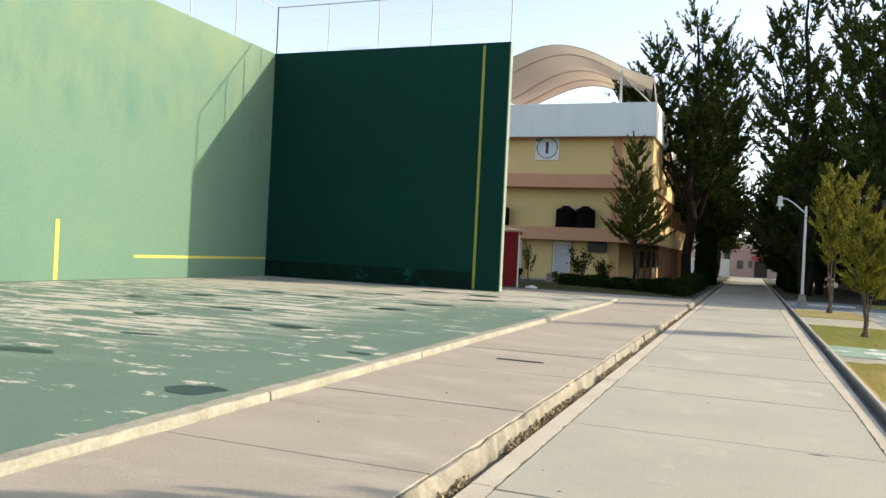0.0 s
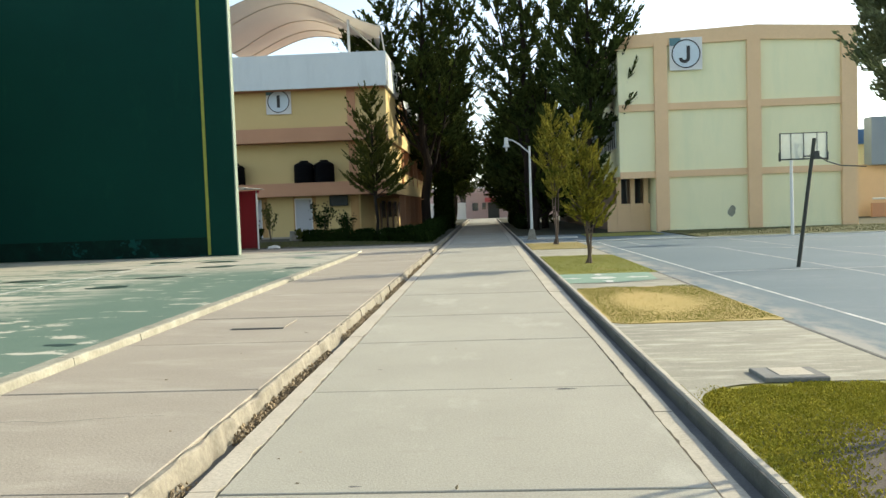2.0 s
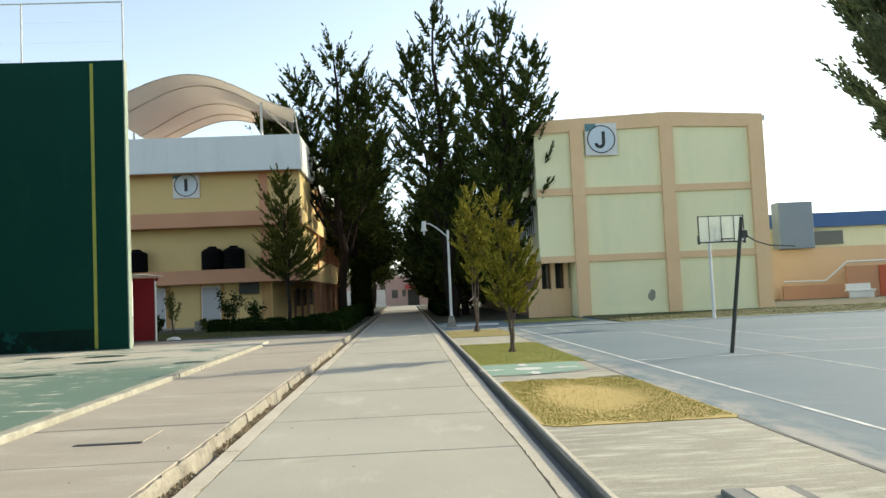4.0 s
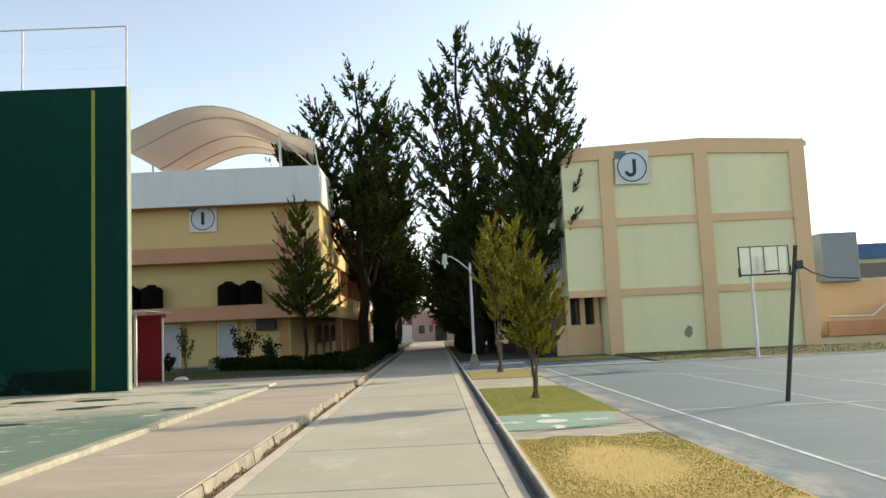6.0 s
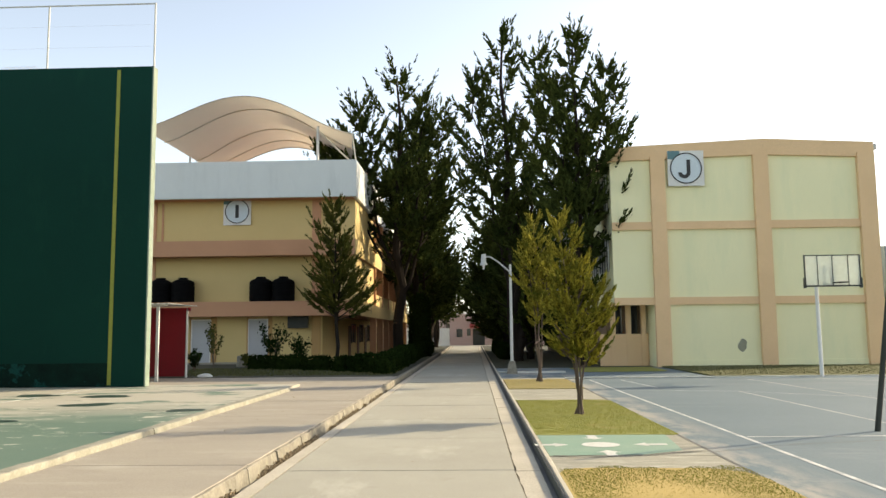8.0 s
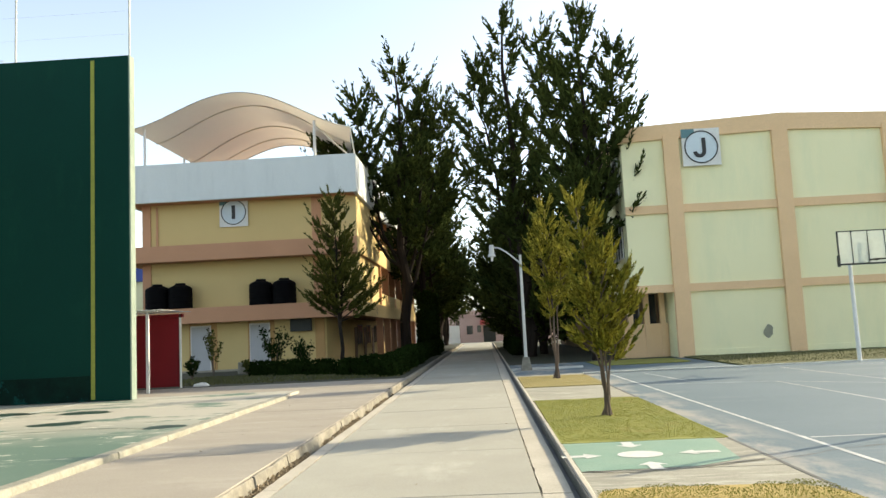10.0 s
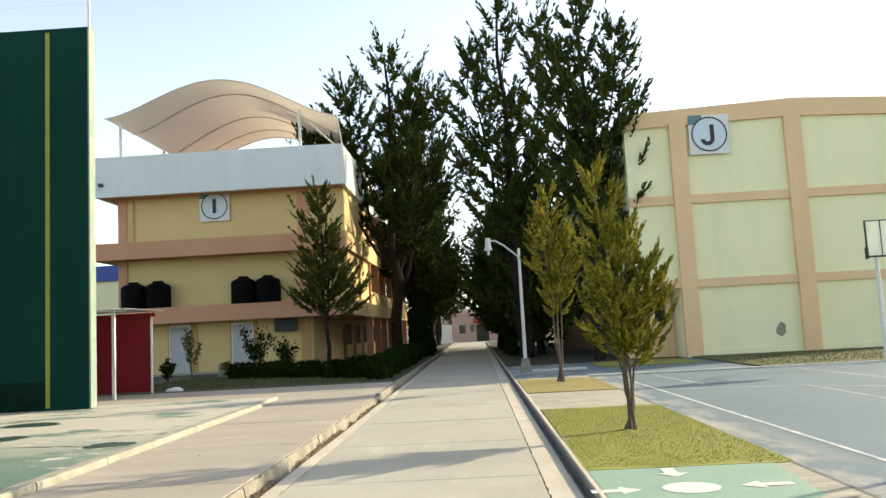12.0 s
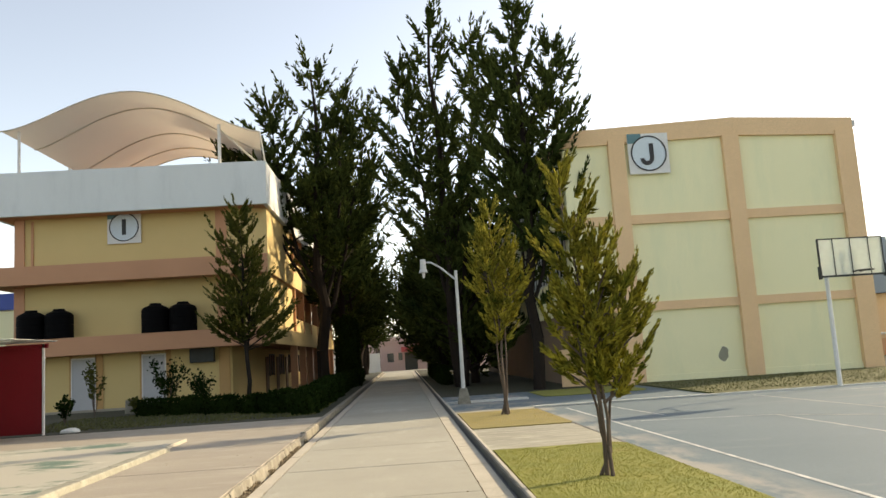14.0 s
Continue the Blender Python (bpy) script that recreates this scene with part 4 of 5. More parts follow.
def street_lamp():
    ob = empty("street_lamp", 2.45, 40.7, 0.05, label="white steel lamp post on a pale concrete footing", category="street lamp")
    bm = bmesh.new()
    bmesh.ops.create_cone(bm, cap_ends=True, segments=4, radius1=0.30, radius2=0.16, depth=0.5, matrix=Matrix.Translation((2.45, 40.7, 0.3)) @ Matrix.Rotation(math.pi / 4, 4, "Z"))
    own(ob, part("footing", bm, "kerb"))
    own(ob, part("pole", tubes(((2.45, 40.7, 0.5), (2.45, 40.7, 4.42), 0.065, 0.05)), "steel"))
    own(ob, part("arm", bars(((2.45, 40.7, 4.1), (1.95, 40.75, 4.55)), ((1.95, 40.75, 4.55), (1.65, 40.78, 4.74)), ((1.65, 40.78, 4.74), (1.42, 40.8, 4.76)), r=0.03), "steel"))
    head = own(ob, part("lamp_head", tubes(((1.38, 40.8, 4.5), (1.38, 40.8, 4.86), 0.11, 0.09), n=14), "steel"))
    h2 = own(ob, part("shade", tubes(((1.38, 40.8, 4.42), (1.38, 40.8, 4.52), 0.16, 0.12), n=14), "steel"))
    own(ob, part("bulb", tubes(((1.38, 40.8, 4.24), (1.38, 40.8, 4.43), 0.035, 0.06), n=10), "white"))


street_lamp()


def hoop():
    ob = empty("basketball_hoop", 13.0, 37.0, 0.04, label="clear panelled basketball backboard on a white post", category="basketball hoop")
    x0, x1, y, z0, z1 = 11.94, 13.77, 35.36, 3.08, 4.14
    own(ob, part("post", tubes(((13.04, 37.05, 0.04), (12.98, 36.95, 3.3), 0.07, 0.06)), "white"),
        part("arm", bars(((12.98, 36.95, 3.24), (12.85, 35.45, 3.24)), r=0.035), "dark"),
        part("board", boxes((x0 + 0.03, x1 - 0.03, y - 0.012, y + 0.012, z0 + 0.03, z1 - 0.03)), "board"))
    own(ob, part("frame", boxes((x0, x1, y - 0.03, y + 0.03, z0, z0 + 0.05), (x0, x1, y - 0.02, y + 0.02, z1 - 0.03, z1), (x0, x0 + 0.03, y - 0.03, y + 0.03, z0 + 0.05, z1 - 0.03), (x1 - 0.03, x1, y - 0.03, y + 0.03, z0 + 0.05, z1 - 0.03)), "dark"))
    for x in (12.37, 12.86, 13.37):
        own(ob, part("divider", boxes((x - 0.01, x + 0.01, y - 0.022, y + 0.022, z0 + 0.05, z1 - 0.03)), "dark"))
    own(ob, part("bracket", bars(((12.72, y + 0.08, z0), (12.72, y + 0.08, z0 + 0.75)), ((12.98, y + 0.08, z0), (12.98, y + 0.08, z0 + 0.75)), ((12.98, 36.95, 3.25), (12.85, y + 0.08, 3.75)), r=0.025), "dark"))
    bm = bmesh.new()
    cx, cy, r = 12.95, y - 0.4, 0.23
    for k in range(20):
        a, b = k * math.tau / 20, (k + 1) * math.tau / 20
        tube(bm, (cx + r * math.cos(a), cy + r * math.sin(a), 3.2), (cx + r * math.cos(b), cy + r * math.sin(b), 3.2), 0.014, 0.014, 5)
    tube(bm, (cx - 0.1, cy + r, 3.2), (cx - 0.1, y - 0.02, 3.2), 0.02, 0.02, 6)
    tube(bm, (cx + 0.1, cy + r, 3.2), (cx + 0.1, y - 0.02, 3.2), 0.02, 0.02, 6)
    own(ob, part("rim", bm, "dark"))
    own(ob, part("side_pad", boxes((x0 - 0.03, x0 + 0.03, y - 0.05, y + 0.05, z0 - 0.04, z0 + 0.3)), "dark"), part("side_pad", boxes((x1 - 0.03, x1 + 0.03, y - 0.05, y + 0.05, z0 - 0.04, z0 + 0.3)), "dark"))


hoop()
lp = empty("leaning_pole", 7.42, 21.9, 0.04, label="leaning dark green steel pole with a bent rod", category="pole")
own(lp, part("pole", tubes(((7.42, 21.95, 0.0), (7.67, 21.6, 2.95), 0.045, 0.04)), "dark"),
    part("rod", bars(((7.66, 21.62, 2.62), (7.95, 21.6, 2.42)), ((7.95, 21.6, 2.42), (8.25, 21.6, 2.32)), ((8.25, 21.6, 2.32), (8.8, 21.6, 2.28)), r=0.014), "dark"),
    part("bracket", boxes((7.64, 7.76, 21.55, 21.66, 2.5, 2.66)), "dark"))

# trees and shrubs
GOLD = "young golden green cypress with twisted grey stems on grass"
cypress("tree", 3.0, 24.55, 0.08, [(-0.32, 0.0, 1.35, 3.95, 0.42), (0.44, -0.05, 0.85, 2.45, 0.34), (0.04, -0.15, 0.85, 2.95, 0.44), (-0.3, 0.15, 1.0, 2.3, 0.34)], 210, "leaf_gold", 1, GOLD, trunk=0.034, tuft=0.12, rise=0.95, low=0.7, width=0.075, density=4.6, top=0.12, spread=0.48, bare=0.15, reach=0.95, stems=0.12, sparse=42)
cypress("tree", 3.07, 34.9, 0.08, [(-0.1, 0.0, 2.2, 5.45, 0.58), (0.38, 0.1, 2.5, 4.3, 0.35), (-0.33, 0.1, 2.6, 4.7, 0.36), (0.02, 0.0, 1.7, 3.0, 0.32)], 130, "leaf_gold", 2, "slender yellowing cypress with bare stems on dry grass", trunk=0.04, tuft=0.15, rise=0.95, width=0.08, density=4.2, spread=0.48, bare=0.2, stems=0.13)
cypress("tree", -5.8, 47.5, 0.1, [(-0.1, 0, 2.2, 8.2, 1.2), (0.1, 0.2, 2.3, 4.8, 1.1)], 260, "leaf_mid", 3, "young green cypress in front of the cream building", bark="bark_shaded", trunk=0.1, tuft=0.24, rise=0.8, top=0.05, low=0.95, width=0.08, density=8.5, spread=0.6, bare=0.25, reach=1.15)
BIG = "tall dark cypress with several pointed tops beside the path"
cypress("tree", -3.7, 57.8, 0.1, [(0.1, 0, 6.3, 18.6, 2.4), (-2.6, 0, 8.0, 16.6, 2.0), (2.9, 0, 5.5, 15.5, 2.3), (0.2, 0.8, 5.4, 12.0, 2.7), (-4.0, -0.3, 8.6, 14.0, 1.9), (1.6, 1.0, 6, 17.0, 1.8), (-3.3, -0.5, 9.8, 12.6, 1.1)], 150, "leaf_dark", 4, BIG, bark="bark_shaded", trunk=0.36, tuft=0.46, rise=0.85, low=0.7, density=4.7, width=0.05, spread=0.75, bare=0.25, reach=1.1, sparse=34)
cypress("tree", 3.4, 54, 0.1, [(-0.6, 0, 4.0, 19.4, 2.5), (1.7, 0.4, 6.0, 18.4, 2.3), (0.2, 0, 0.6, 11.0, 3.1), (-2.3, 0.3, 6.0, 16.8, 1.8)], 150, "leaf_dark", 5, BIG, bark="bark_shaded", trunk=0.36, tuft=0.46, rise=0.9, low=0.8, density=4.7, width=0.05, spread=0.75, bare=0.25, reach=1.1, sparse=34)
cypress("tree", 5.9, 46.2, 0.1, [(0.1, 0, 4.5, 16.4, 1.8), (1.6, 0.2, 5.5, 14.6, 1.4), (-0.9, 0.3, 6.0, 14.0, 1.3), (0.2, 0.6, 3.2, 9.5, 1.9)], 150, "leaf_dark", 6, BIG, bark="bark_shaded", trunk=0.25, tuft=0.40, rise=0.95, low=0.7, density=5.0, width=0.05, spread=0.75, bare=0.25, reach=1.1, sparse=34)
for k, (x, y, h, r, c) in enumerate([(4.4, 57.5, 9.5, 2.9, 0.4), (3.4, 70.5, 10.5, 2.5, 0.4), (3.6, 74, 12, 3.2, 0.4), (3.7, 84, 12, 3.3, 0.5), (-3.2, 67, 16.5, 3.3, 4.0), (-3.4, 76, 12, 3.2, 3.2), (-3.2, 87, 11, 3.2, 2.6), (3.2, 96, 11, 3.0, 2.5), (-3.2, 97, 11, 3.0, 2.5)]):
    cypress("tree", x, y, 0.1, [(0, 0, c, h, r), (0.8, 0.6, c, h * 0.8, r * 0.8), (-0.8, -0.4, c, h * 0.85, r * 0.8)], 75, "leaf_dark", 20 + k, "dark cypress in the row along the far path", bark="bark_shaded", trunk=0.25, tuft=0.62, rise=0.9, width=0.16, density=8, low=0.8)
cypress("tree", 3.92, 9.1, 0.08, [(-1.0, 0.0, 1.95, 3.7, 0.36), (0.15, 0.05, 1.5, 3.5, 0.38), (0.7, -0.2, 1.4, 3.0, 0.4)], 850, "leaf_near", 40, "young cypress with a leaning leader on the grass strip, foliage paled for glare", trunk=0.04, tuft=0.07, rise=0.9, low=0.6, width=0.14, density=6.5, top=0.15, spread=0.6, bare=0.05, reach=1.0, stems=0.1, sparse=70)
for k, (x, y, h, m) in enumerate([(-8, 108, 8, "leaf_mid"), (3.6, 112, 6.5, "leaf_gold"), (-3.0, 131, 10, "leaf_mid"), (2.2, 134, 11, "leaf_mid"), (7.5, 132, 9, "leaf_mid")]):
    cypress("tree", x, y, 0.0, [(0, 0, 2.2, h, 2.6), (1.2, 0, 2.2, h * 0.8, 2.2)], 45, m, 41 + k, "distant green tree near the pink building", trunk=0.2, tuft=0.6, top=0.4, density=6)

HL = "clipped hedge along the garden edge, darkened for shade"
k = 0
for x0, x1, y0, y1, h in [(-9.5, -8.1, 44.6, 46.0, 0.6), (-8.2, -6.6, 43.9, 45.3, 0.62), (-6.6, -5.2, 42.9, 44.2, 0.6), (-5.1, -4.0, 41.8, 43.2, 0.62), (-4.1, -2.9, 40.8, 42.2, 0.75),
                          (-3.1, -2.2, 39.6, 41.0, 0.72), (-3.2, -2.2, 41.3, 44.5, 0.78), (-3.2, -2.2, 44.7, 48.5, 0.85), (-3.3, -2.2, 48.7, 53, 0.9), (-3.3, -2.3, 53.2, 58, 0.9), (-3.3, -2.3, 58.3, 66, 0.95),
                          (-3.3, -2.3, 66.3, 76, 0.95), (2.4, 3.2, 56, 66, 0.9), (2.4, 3.2, 66.4, 80, 0.9)]:
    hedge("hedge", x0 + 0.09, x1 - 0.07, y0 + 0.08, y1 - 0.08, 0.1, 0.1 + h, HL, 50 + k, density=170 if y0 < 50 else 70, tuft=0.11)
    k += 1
hedge("topiary", -3.5, -2.1, 63, 64.4, 0.1, 4.3, "tall cylindrical clipped topiary beside the path, darkened for shade", 70, density=150, tuft=0.16, cat="topiary")
twigs("shrub", -8.55, 46.0, 0.1, 2.1, 0.75, 12, "loose leafy shrub with thin shoots in the garden", 80, "hedge")
twigs("shrub", -7.0, 45.4, 0.1, 1.5, 0.6, 10, "loose leafy shrub behind the low hedge", 81, "hedge")
twigs("shrub", -11.7, 47.0, 0.1, 2.2, 0.4, 6, "thin reddish sapling before the grey doors", 82)
twigs("shrub", -11.4, 43.5, 0.1, 1.1, 0.35, 7, "small leafy plant near the red shed", 83, "hedge")
twigs("shrub", -9.9, 46.5, 0.1, 0.6, 0.35, 8, "small low plant on bare garden soil", 84)
twigs("shrub", -12.4, 42.5, 0.1, 0.9, 0.4, 7, "small leafy plant near the red shed", 85, "hedge")
st = empty("stump", -10.7, 48.2, 0.1, label="short grey concrete stump on the garden soil", category="stump")
part("body", tubes(((0, 0, 0), (0, 0, 0.55), 0.24, 0.2), n=9), "kerb", st)
bm = bmesh.new()
bmesh.ops.create_icosphere(bm, subdivisions=2, radius=1)
for v in bm.verts:
    v.co = Vector((v.co.x * 0.3, v.co.y * 0.18, max(v.co.z, -0.2) * 0.13)) * (1 + 0.15 * noise.noise(v.co * 2))
rk = empty("rock", -9.35, 38.9, 0.12, label="flat pale stone lying by the shed", category="rock")
part("body", bm, "white", rk)

# lids in the pavement
mh = empty("manhole_cover", 2.93, 10.6, 0.07, label="square concrete manhole cover in a raised dark rim", category="manhole cover")
own(mh, part("rim", boxes((2.64, 3.2, 10.34, 10.78, 0.06, 0.108), bevel=0.01), "gutter_light"),
    part("lid", boxes((2.79, 3.1, 10.41, 10.74, 0.09, 0.114), bevel=0.006), "verge"))
sl = empty("drain_cover", -2.9, 14.4, 0.12, label="square concrete drain cover with an open dark slot", category="drain cover")
own(sl, part("slot", boxes((-3.26, -2.53, 13.93, 13.99, 0.121, 0.126)), "dark_flat"),
    part("lid", boxes((-3.26, -2.53, 14.0, 14.75, 0.119, 0.132), bevel=0.004), "walk"))

# grass tufts
def lawn(name, x0, x1, y0, y1, z, n, mat, seed, label, bare=None, h=0.014, corner=0):
    r = np.random.default_rng(seed)
    P = np.stack([r.uniform(x0, x1, n), r.uniform(y0, y1, n), np.full(n, z)], 1)
    wob = 0.12 * np.sin(P[:, 0] * 5 + seed) + 0.08 * np.sin(P[:, 0] * 13)
    keep = (P[:, 1] < y1 - 0.12 + wob) & (P[:, 1] > y0 + 0.12 + wob * 0.7)
    if bare:
        bx, by, br, bs = bare
        d = np.hypot((P[:, 0] - bx) / bs, P[:, 1] - by) + r.normal(size=n) * 0.24 + 0.2 * np.sin(P[:, 0] * 4)
        keep &= d > br
    if corner:
        ex = np.maximum(np.maximum(x0 + corner - P[:, 0], P[:, 0] - x1 + corner), 0)
        ey = np.maximum(np.maximum(y0 + corner - P[:, 1], P[:, 1] - y1 + corner), 0)
        keep &= np.hypot(ex, ey) < corner * (1 + 0.06 * r.normal(size=n))
    P = P[keep]
    D = r.normal(size=P.shape) * 0.7
    D[:, 2] = 0.8
    L = r.uniform(0.5, 1.3, len(P)) * h
    v, f = sprays(P, D, L, L * 0.25, r)
    return mesh_part(name, v, f, mat, None, kind="stuff", label=label)


def mat_of(name, x0, x1, y0, y1, mat, c=(0.5, 0.5, 0.5, 0.5)):
    """A low mat of turf with rounded corners."""
    rr = random.Random(name)
    bm = bmesh.new()
    ring = []
    for cx, cy, a0, c in ((x1 - c[0], y1 - c[0], 0, c[0]), (x0 + c[1], y1 - c[1], 90, c[1]), (x0 + c[2], y0 + c[2], 180, c[2]), (x1 - c[3], y0 + c[3], 270, c[3])):
        for k in range(9):
            a = math.radians(a0 + k * 11.25)
            q = c + rr.uniform(-0.03, 0.03)
            ring.append((cx + q * math.cos(a), cy + q * math.sin(a)))
    top = [bm.verts.new((x, y, 0.08)) for x, y in ring]
    low = [bm.verts.new((x, y, 0.058)) for x, y in ring]
    bm.faces.new(top)
    for k in range(len(ring)):
        bm.faces.new((low[k], low[(k + 1) % len(ring)], top[(k + 1) % len(ring)], top[k]))
    part(name, bm, mat, kind="structure")


mat_of("turf_1", 1.91, 4.12, 13.85, 18.35, "turf_b", (0.7, 0.35, 0.22, 0.12))
mat_of("turf_2", 1.91, 4.12, 21.42, 27.85, "turf_c", (0.3, 0.1, 0.06, 0.06))
mat_of("turf_3", 1.91, 4.1, 31.7, 36.3, "turf_d", (0.3, 0.2, 0.2, 0.2))
mat_of("turf_4", 5.2, 8.8, 41.3, 44.9, "turf_c")
lawn("grass", 1.92, 4.12, 13.8, 18.5, 0.078, 36000, "grass_blade", 1, "short grass worn yellow in the middle", (3.0, 16.1, 1.3, 0.6), corner=0.3)
lawn("dry_grass", 2.0, 4.0, 14.1, 18.1, 0.078, 3000, "grass_dry", 2, "dry yellow grass")
lawn("grass", 1.92, 4.12, 21.34, 27.9, 0.078, 30000, "grass_blade", 3, "short green grass under the young cypress", corner=0.15)
lawn("dry_grass", 1.92, 4.05, 31.6, 36.4, 0.078, 5000, "grass_dry", 4, "dry yellow grass")
lawn("grass", 1.92, 4.1, 5, 10.42, 0.058, 90000, "grass_thick", 5, "thick uneven grass round bare soil", (3.75, 7.2, 1.8, 0.95), h=0.026, corner=0.7)
part("pavement_corner", flat([(1.911, 9.6)] + [(2.62 - 0.7 * math.cos(a * 0.157), 9.6 + 0.7 * math.sin(a * 0.157)) for a in range(11)] + [(2.62, 10.36), (1.911, 10.36)], 0.0735), "strip", kind="structure")
lawn("grass", 9.4, 26, 37.3, 45.1, 0.1, 9000, "grass_dark", 6, "rough grass along the foot of the building", h=0.05)
lawn("grass", -12, -2.2, 39.0, 46, 0.11, 7000, "grass_dark", 7, "sparse garden grass on soil", h=0.08)

# crumbled edge and dry leaves in the left gutter
r = np.random.default_rng(9)
n = 16000
P = np.stack([-1.725 + np.abs(r.normal(size=n)) * 0.045, r.uniform(3, 33, n), np.full(n, -0.07)], 1)
P[:, 2] += np.clip(0.07 - (P[:, 0] + 1.735) * 0.7, 0, 1) * r.uniform(0.2, 1.2, n)
keep = np.sin(P[:, 1] * 1.3) + 0.6 * np.sin(P[:, 1] * 4.1) + r.normal(size=n) * 0.3 > -0.3
P = P[keep & (P[:, 0] < -1.62)]
L = r.uniform(0.014, 0.05, len(P))
v, f = sprays(P, r.normal(size=P.shape) + np.array([0.5, 0, 0.4]), L, L * 0.4, r)
mesh_part("gutter_litter", v, f, "litter", None, kind="stuff", label="dry leaves and crumbled concrete in the gutter")
n = 90
P = np.stack([r.uniform(-4.4, 1.4, n), r.uniform(3.5, 30, n), np.zeros(n)], 1)
P[:, 2] = np.where(P[:, 0] < -1.95, 0.118, -0.004)
P = P[(P[:, 0] < -1.95) | (P[:, 0] > -1.4)]
L = r.uniform(0.015, 0.05, len(P))
D = r.normal(size=P.shape)
D[:, 2] = 0.1
v, f = sprays(P, D, L, L * 0.3, r)
mesh_part("fallen_leaves", v, f, "litter", None, kind="stuff", label="scattered small dry leaves")

# slabs and kerbs, piece by piece
def crack_x(y):
    """Where the ragged joint between the slabs and the right-hand margin runs."""
    return 1.535 - 0.115 * min(max(y - 13.5, 0) / 5, 1)


for a, b in zip(JOINTS, JOINTS[1:]):
    jit = random.uniform(-0.003, 0.003)
    bm = boxes((-1.41, 1.41, a + 0.011, b - 0.011, -0.05, jit), bevel=0.006)
    for v in bm.verts:
        if v.co.x > 0:
            v.co.x += crack_x(v.co.y) - 1.41
    part("slab", bm, "path", path)


def verge(side, y0, y1, rr):
    """A cast margin strip with a ragged inner edge."""
    bm = bmesh.new()
    n = max(1, int((y1 - y0) / 0.11)) if y1 < 36 else 1
    z = -0.006 + rr.uniform(-0.004, 0.002)
    rows = []
    for i in range(n + 1):
        y = y0 + (y1 - y0) * i / n
        edge = crack_x(y) + 0.010 if side > 0 else 1.42
        xi = side * (edge + (0.022 if side > 0 else 0.035) * rr.random() ** 1.5)
        xo = side * ((1.62 if side < 0 else 1.70 + min(max(y - 9, 0) / 11, 1) * 0.045) - 0.006 * rr.random())
        rows.append([bm.verts.new(c) for c in ((xi, y, -0.05), (xi, y, z), (xo, y, z), (xo, y, -0.06))])
    for p, q in zip(rows, rows[1:]):
        for k in range(3):
            bm.faces.new((p[k], p[k + 1], q[k + 1], q[k]))
    bm.faces.new(rows[0])
    bm.faces.new(rows[-1][::-1])
    bmesh.ops.recalc_face_normals(bm, faces=bm.faces)
    part("verge", bm, "verge", path)


vr = random.Random(12)
for side in (-1, 1):
    y = -8.0
    while y < 104:
        ln = vr.uniform(2.2, 3.4)
        verge(side, y + 0.006, y + ln - 0.006, vr)
        y += ln

walkway = tagged(new("pavement_left"), kind="structure", label="weathered pinkish concrete pavement slabs", category="pavement")
WJ = [-8, -5, -2.4, 0.1, 2.6, 5.15, 7.72, 10.3, 12.85, 15.1, 18.4, 21.4, 24.4, 27.6, 31.1, 33.0]
part("bed", boxes((-4.40, -1.82, -8, 33.0, -0.25, 0.07)), "gutter", walkway)
for a, b in zip(WJ, WJ[1:]):
    part("slab", boxes((-4.212 if b < 31.2 else -4.40, -1.818, a + 0.012, b - 0.012, 0.07, 0.12 + random.uniform(-0.004, 0.004)), bevel=0.008), "walk", walkway)


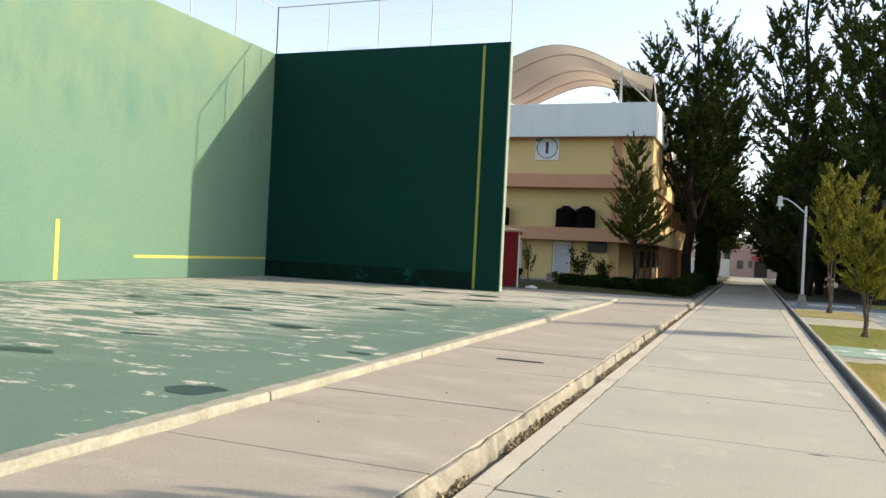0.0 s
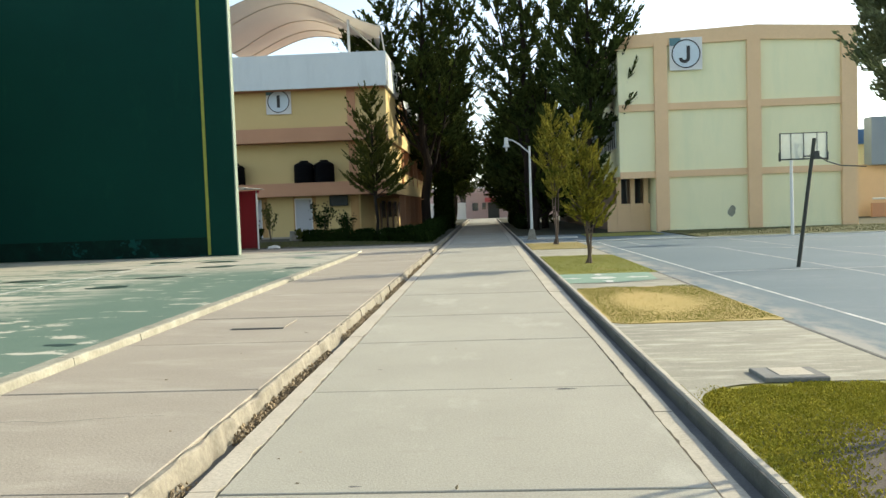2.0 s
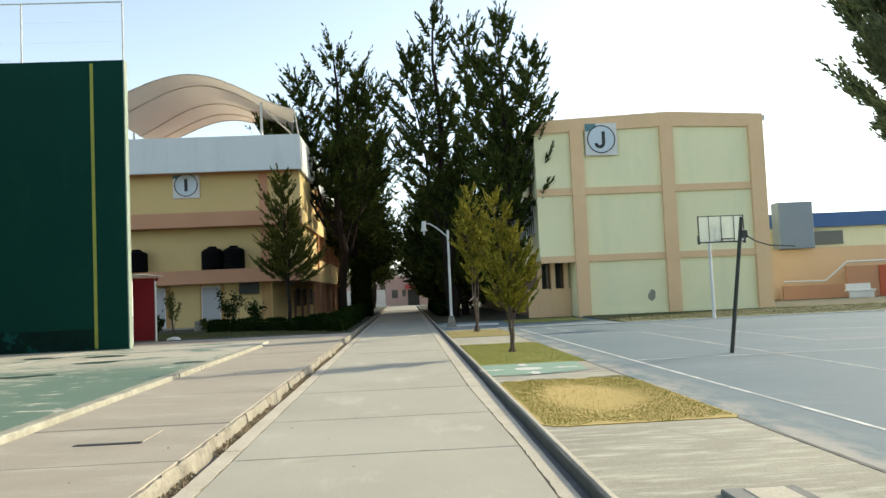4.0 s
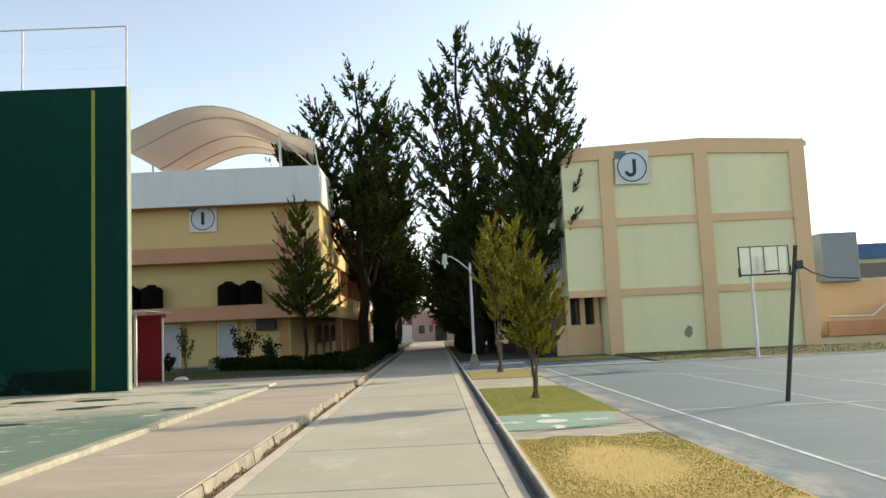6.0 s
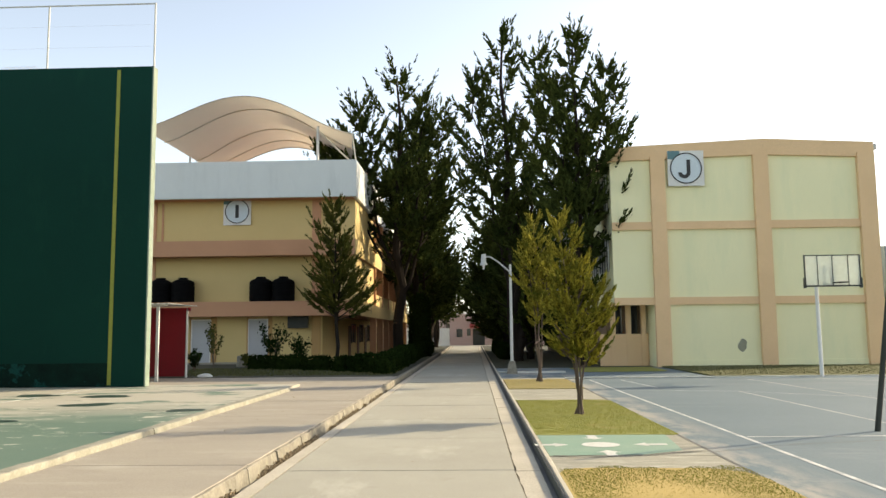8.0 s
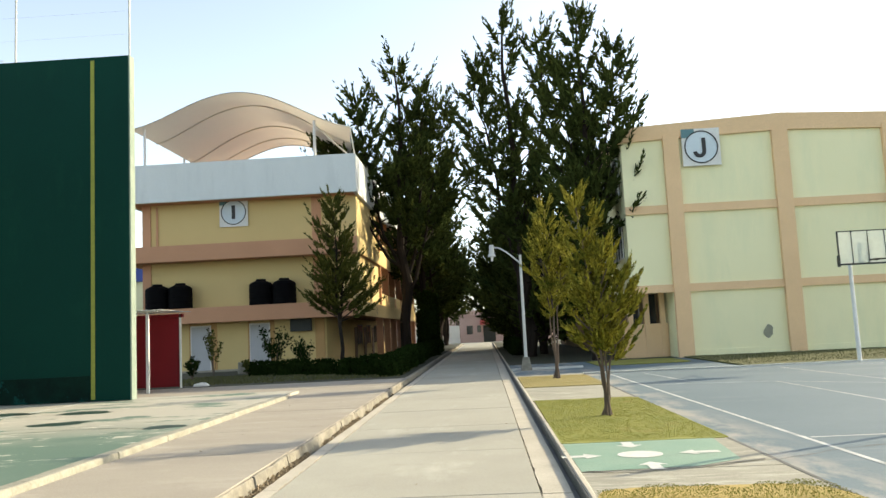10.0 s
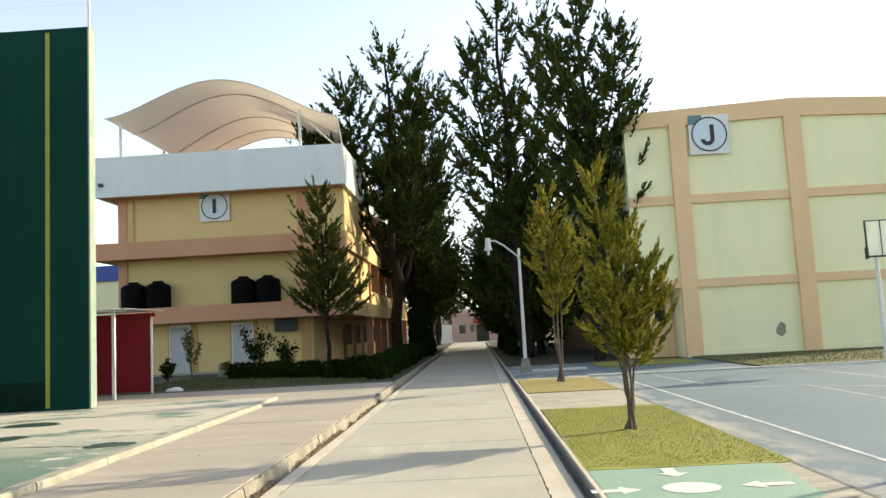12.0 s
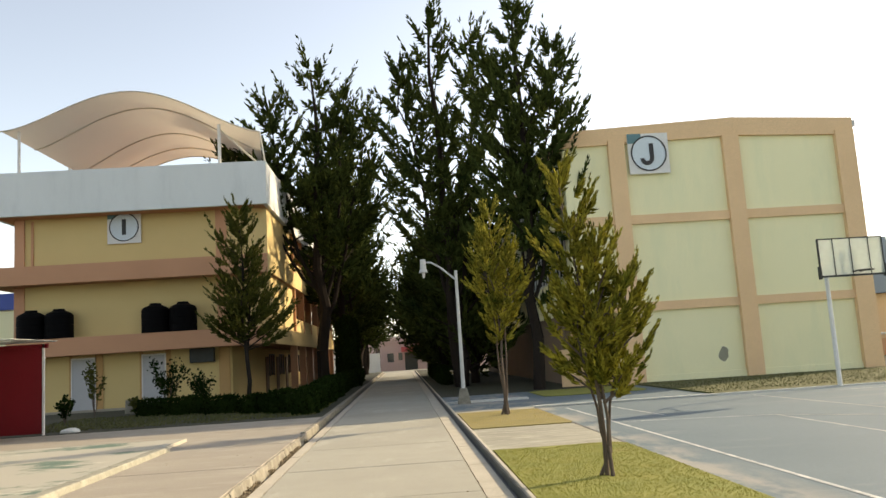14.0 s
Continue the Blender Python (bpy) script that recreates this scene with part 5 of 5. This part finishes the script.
def kerb(name, x0, x1, ya, yb, zb, top, mat, label, rough, seed, lean=0.0):
    """A kerb of cast lengths with worn, uneven edges."""
    rr = random.Random(seed)
    run = tagged(new(name), kind="structure", label=label, category="kerb")
    y = ya
    while y < yb - 0.1:
        ln = min(rr.uniform(1.0, 2.4), yb - y)
        bm = bmesh.new()
        n = max(2, int(ln / 0.16)) if y < 34 else 2
        rows = []
        for i in range(n + 1):
            yy = y + 0.004 + (ln - 0.008) * i / n
            w = rough * rr.uniform(0, 1) ** 2
            z = top - rough * 0.5 * rr.uniform(0, 1) ** 3
            rows.append([bm.verts.new(c) for c in ((x0, yy, zb), (x0 + w * 0.5, yy, z - 0.015), (x0 + w * 0.5 + 0.015, yy, z), (x1 - w - 0.015, yy, z), (x1 - w, yy, z - 0.015), (x1 - w * rr.uniform(0, 1) + lean, yy, zb))])
        for p, q in zip(rows, rows[1:]):
            for k in range(5):
                bm.faces.new((p[k], p[k + 1], q[k + 1], q[k]))
        bm.faces.new(rows[0])
        bm.faces.new(rows[-1][::-1])
        bmesh.ops.recalc_face_normals(bm, faces=bm.faces)
        part("kerb_stone", bm, mat, run)
        y += ln


kerb("kerb_left", -1.815, -1.745, -8, 33.3, -0.2, 0.124, "kerb", "crumbling pale concrete kerb beside a leaf-filled gutter", 0.045, 1, lean=0.045)
kerb("kerb_far_left", -1.90, -1.75, 33.3, 105, -0.2, 0.13, "kerb", "concrete kerb along the garden", 0.01, 2)
# one kerb in two strips: face darkened as shaded, top paled as lit
kerb("kerb_right", 1.805, 1.832, -8, 105, -0.2, 0.078, "kerb_dark", "concrete kerb face coloured dark for its shade beside the grass strip", 0.008, 3)
kerb("kerb_inner", 1.834, 1.91, -8, 105, -0.2, 0.084, "verge", "pale inner strip coloured as the lit top of the concrete kerb", 0.008, 6)
kerb("kerb_court", -4.46, -4.235, -8, 31.1, -0.2, 0.205, "kerb_pale", "pale painted concrete kerb round the green court", 0.022, 4, lean=0.03)
kerb("kerb_strip", 4.06, 4.14, -8, 37.0, -0.2, 0.075, "kerb_dark", "thin sunken kerb beside the grey blue court", 0.01, 5)


# small hollows and chips in the path
chips = tagged(new("path_chips"), kind="structure", label="small dark chips in the concrete path")
for x, y, a in [(0.93, 10.55, 0.09), (0.55, 13.3, 0.05), (-0.6, 8.1, 0.04), (-0.3, 15.7, 0.05), (0.8, 7.6, 0.03), (-0.9, 11.6, 0.03)]:
    pts = [(x + a * (1 + 0.4 * math.sin(3 * t * 0.63 + x * 9)) * math.cos(t * math.tau / 10), y + a * 0.3 * math.sin(t * math.tau / 10)) for t in range(10)]
    part("chip", flat(pts, 0.0045), "gutter", chips)
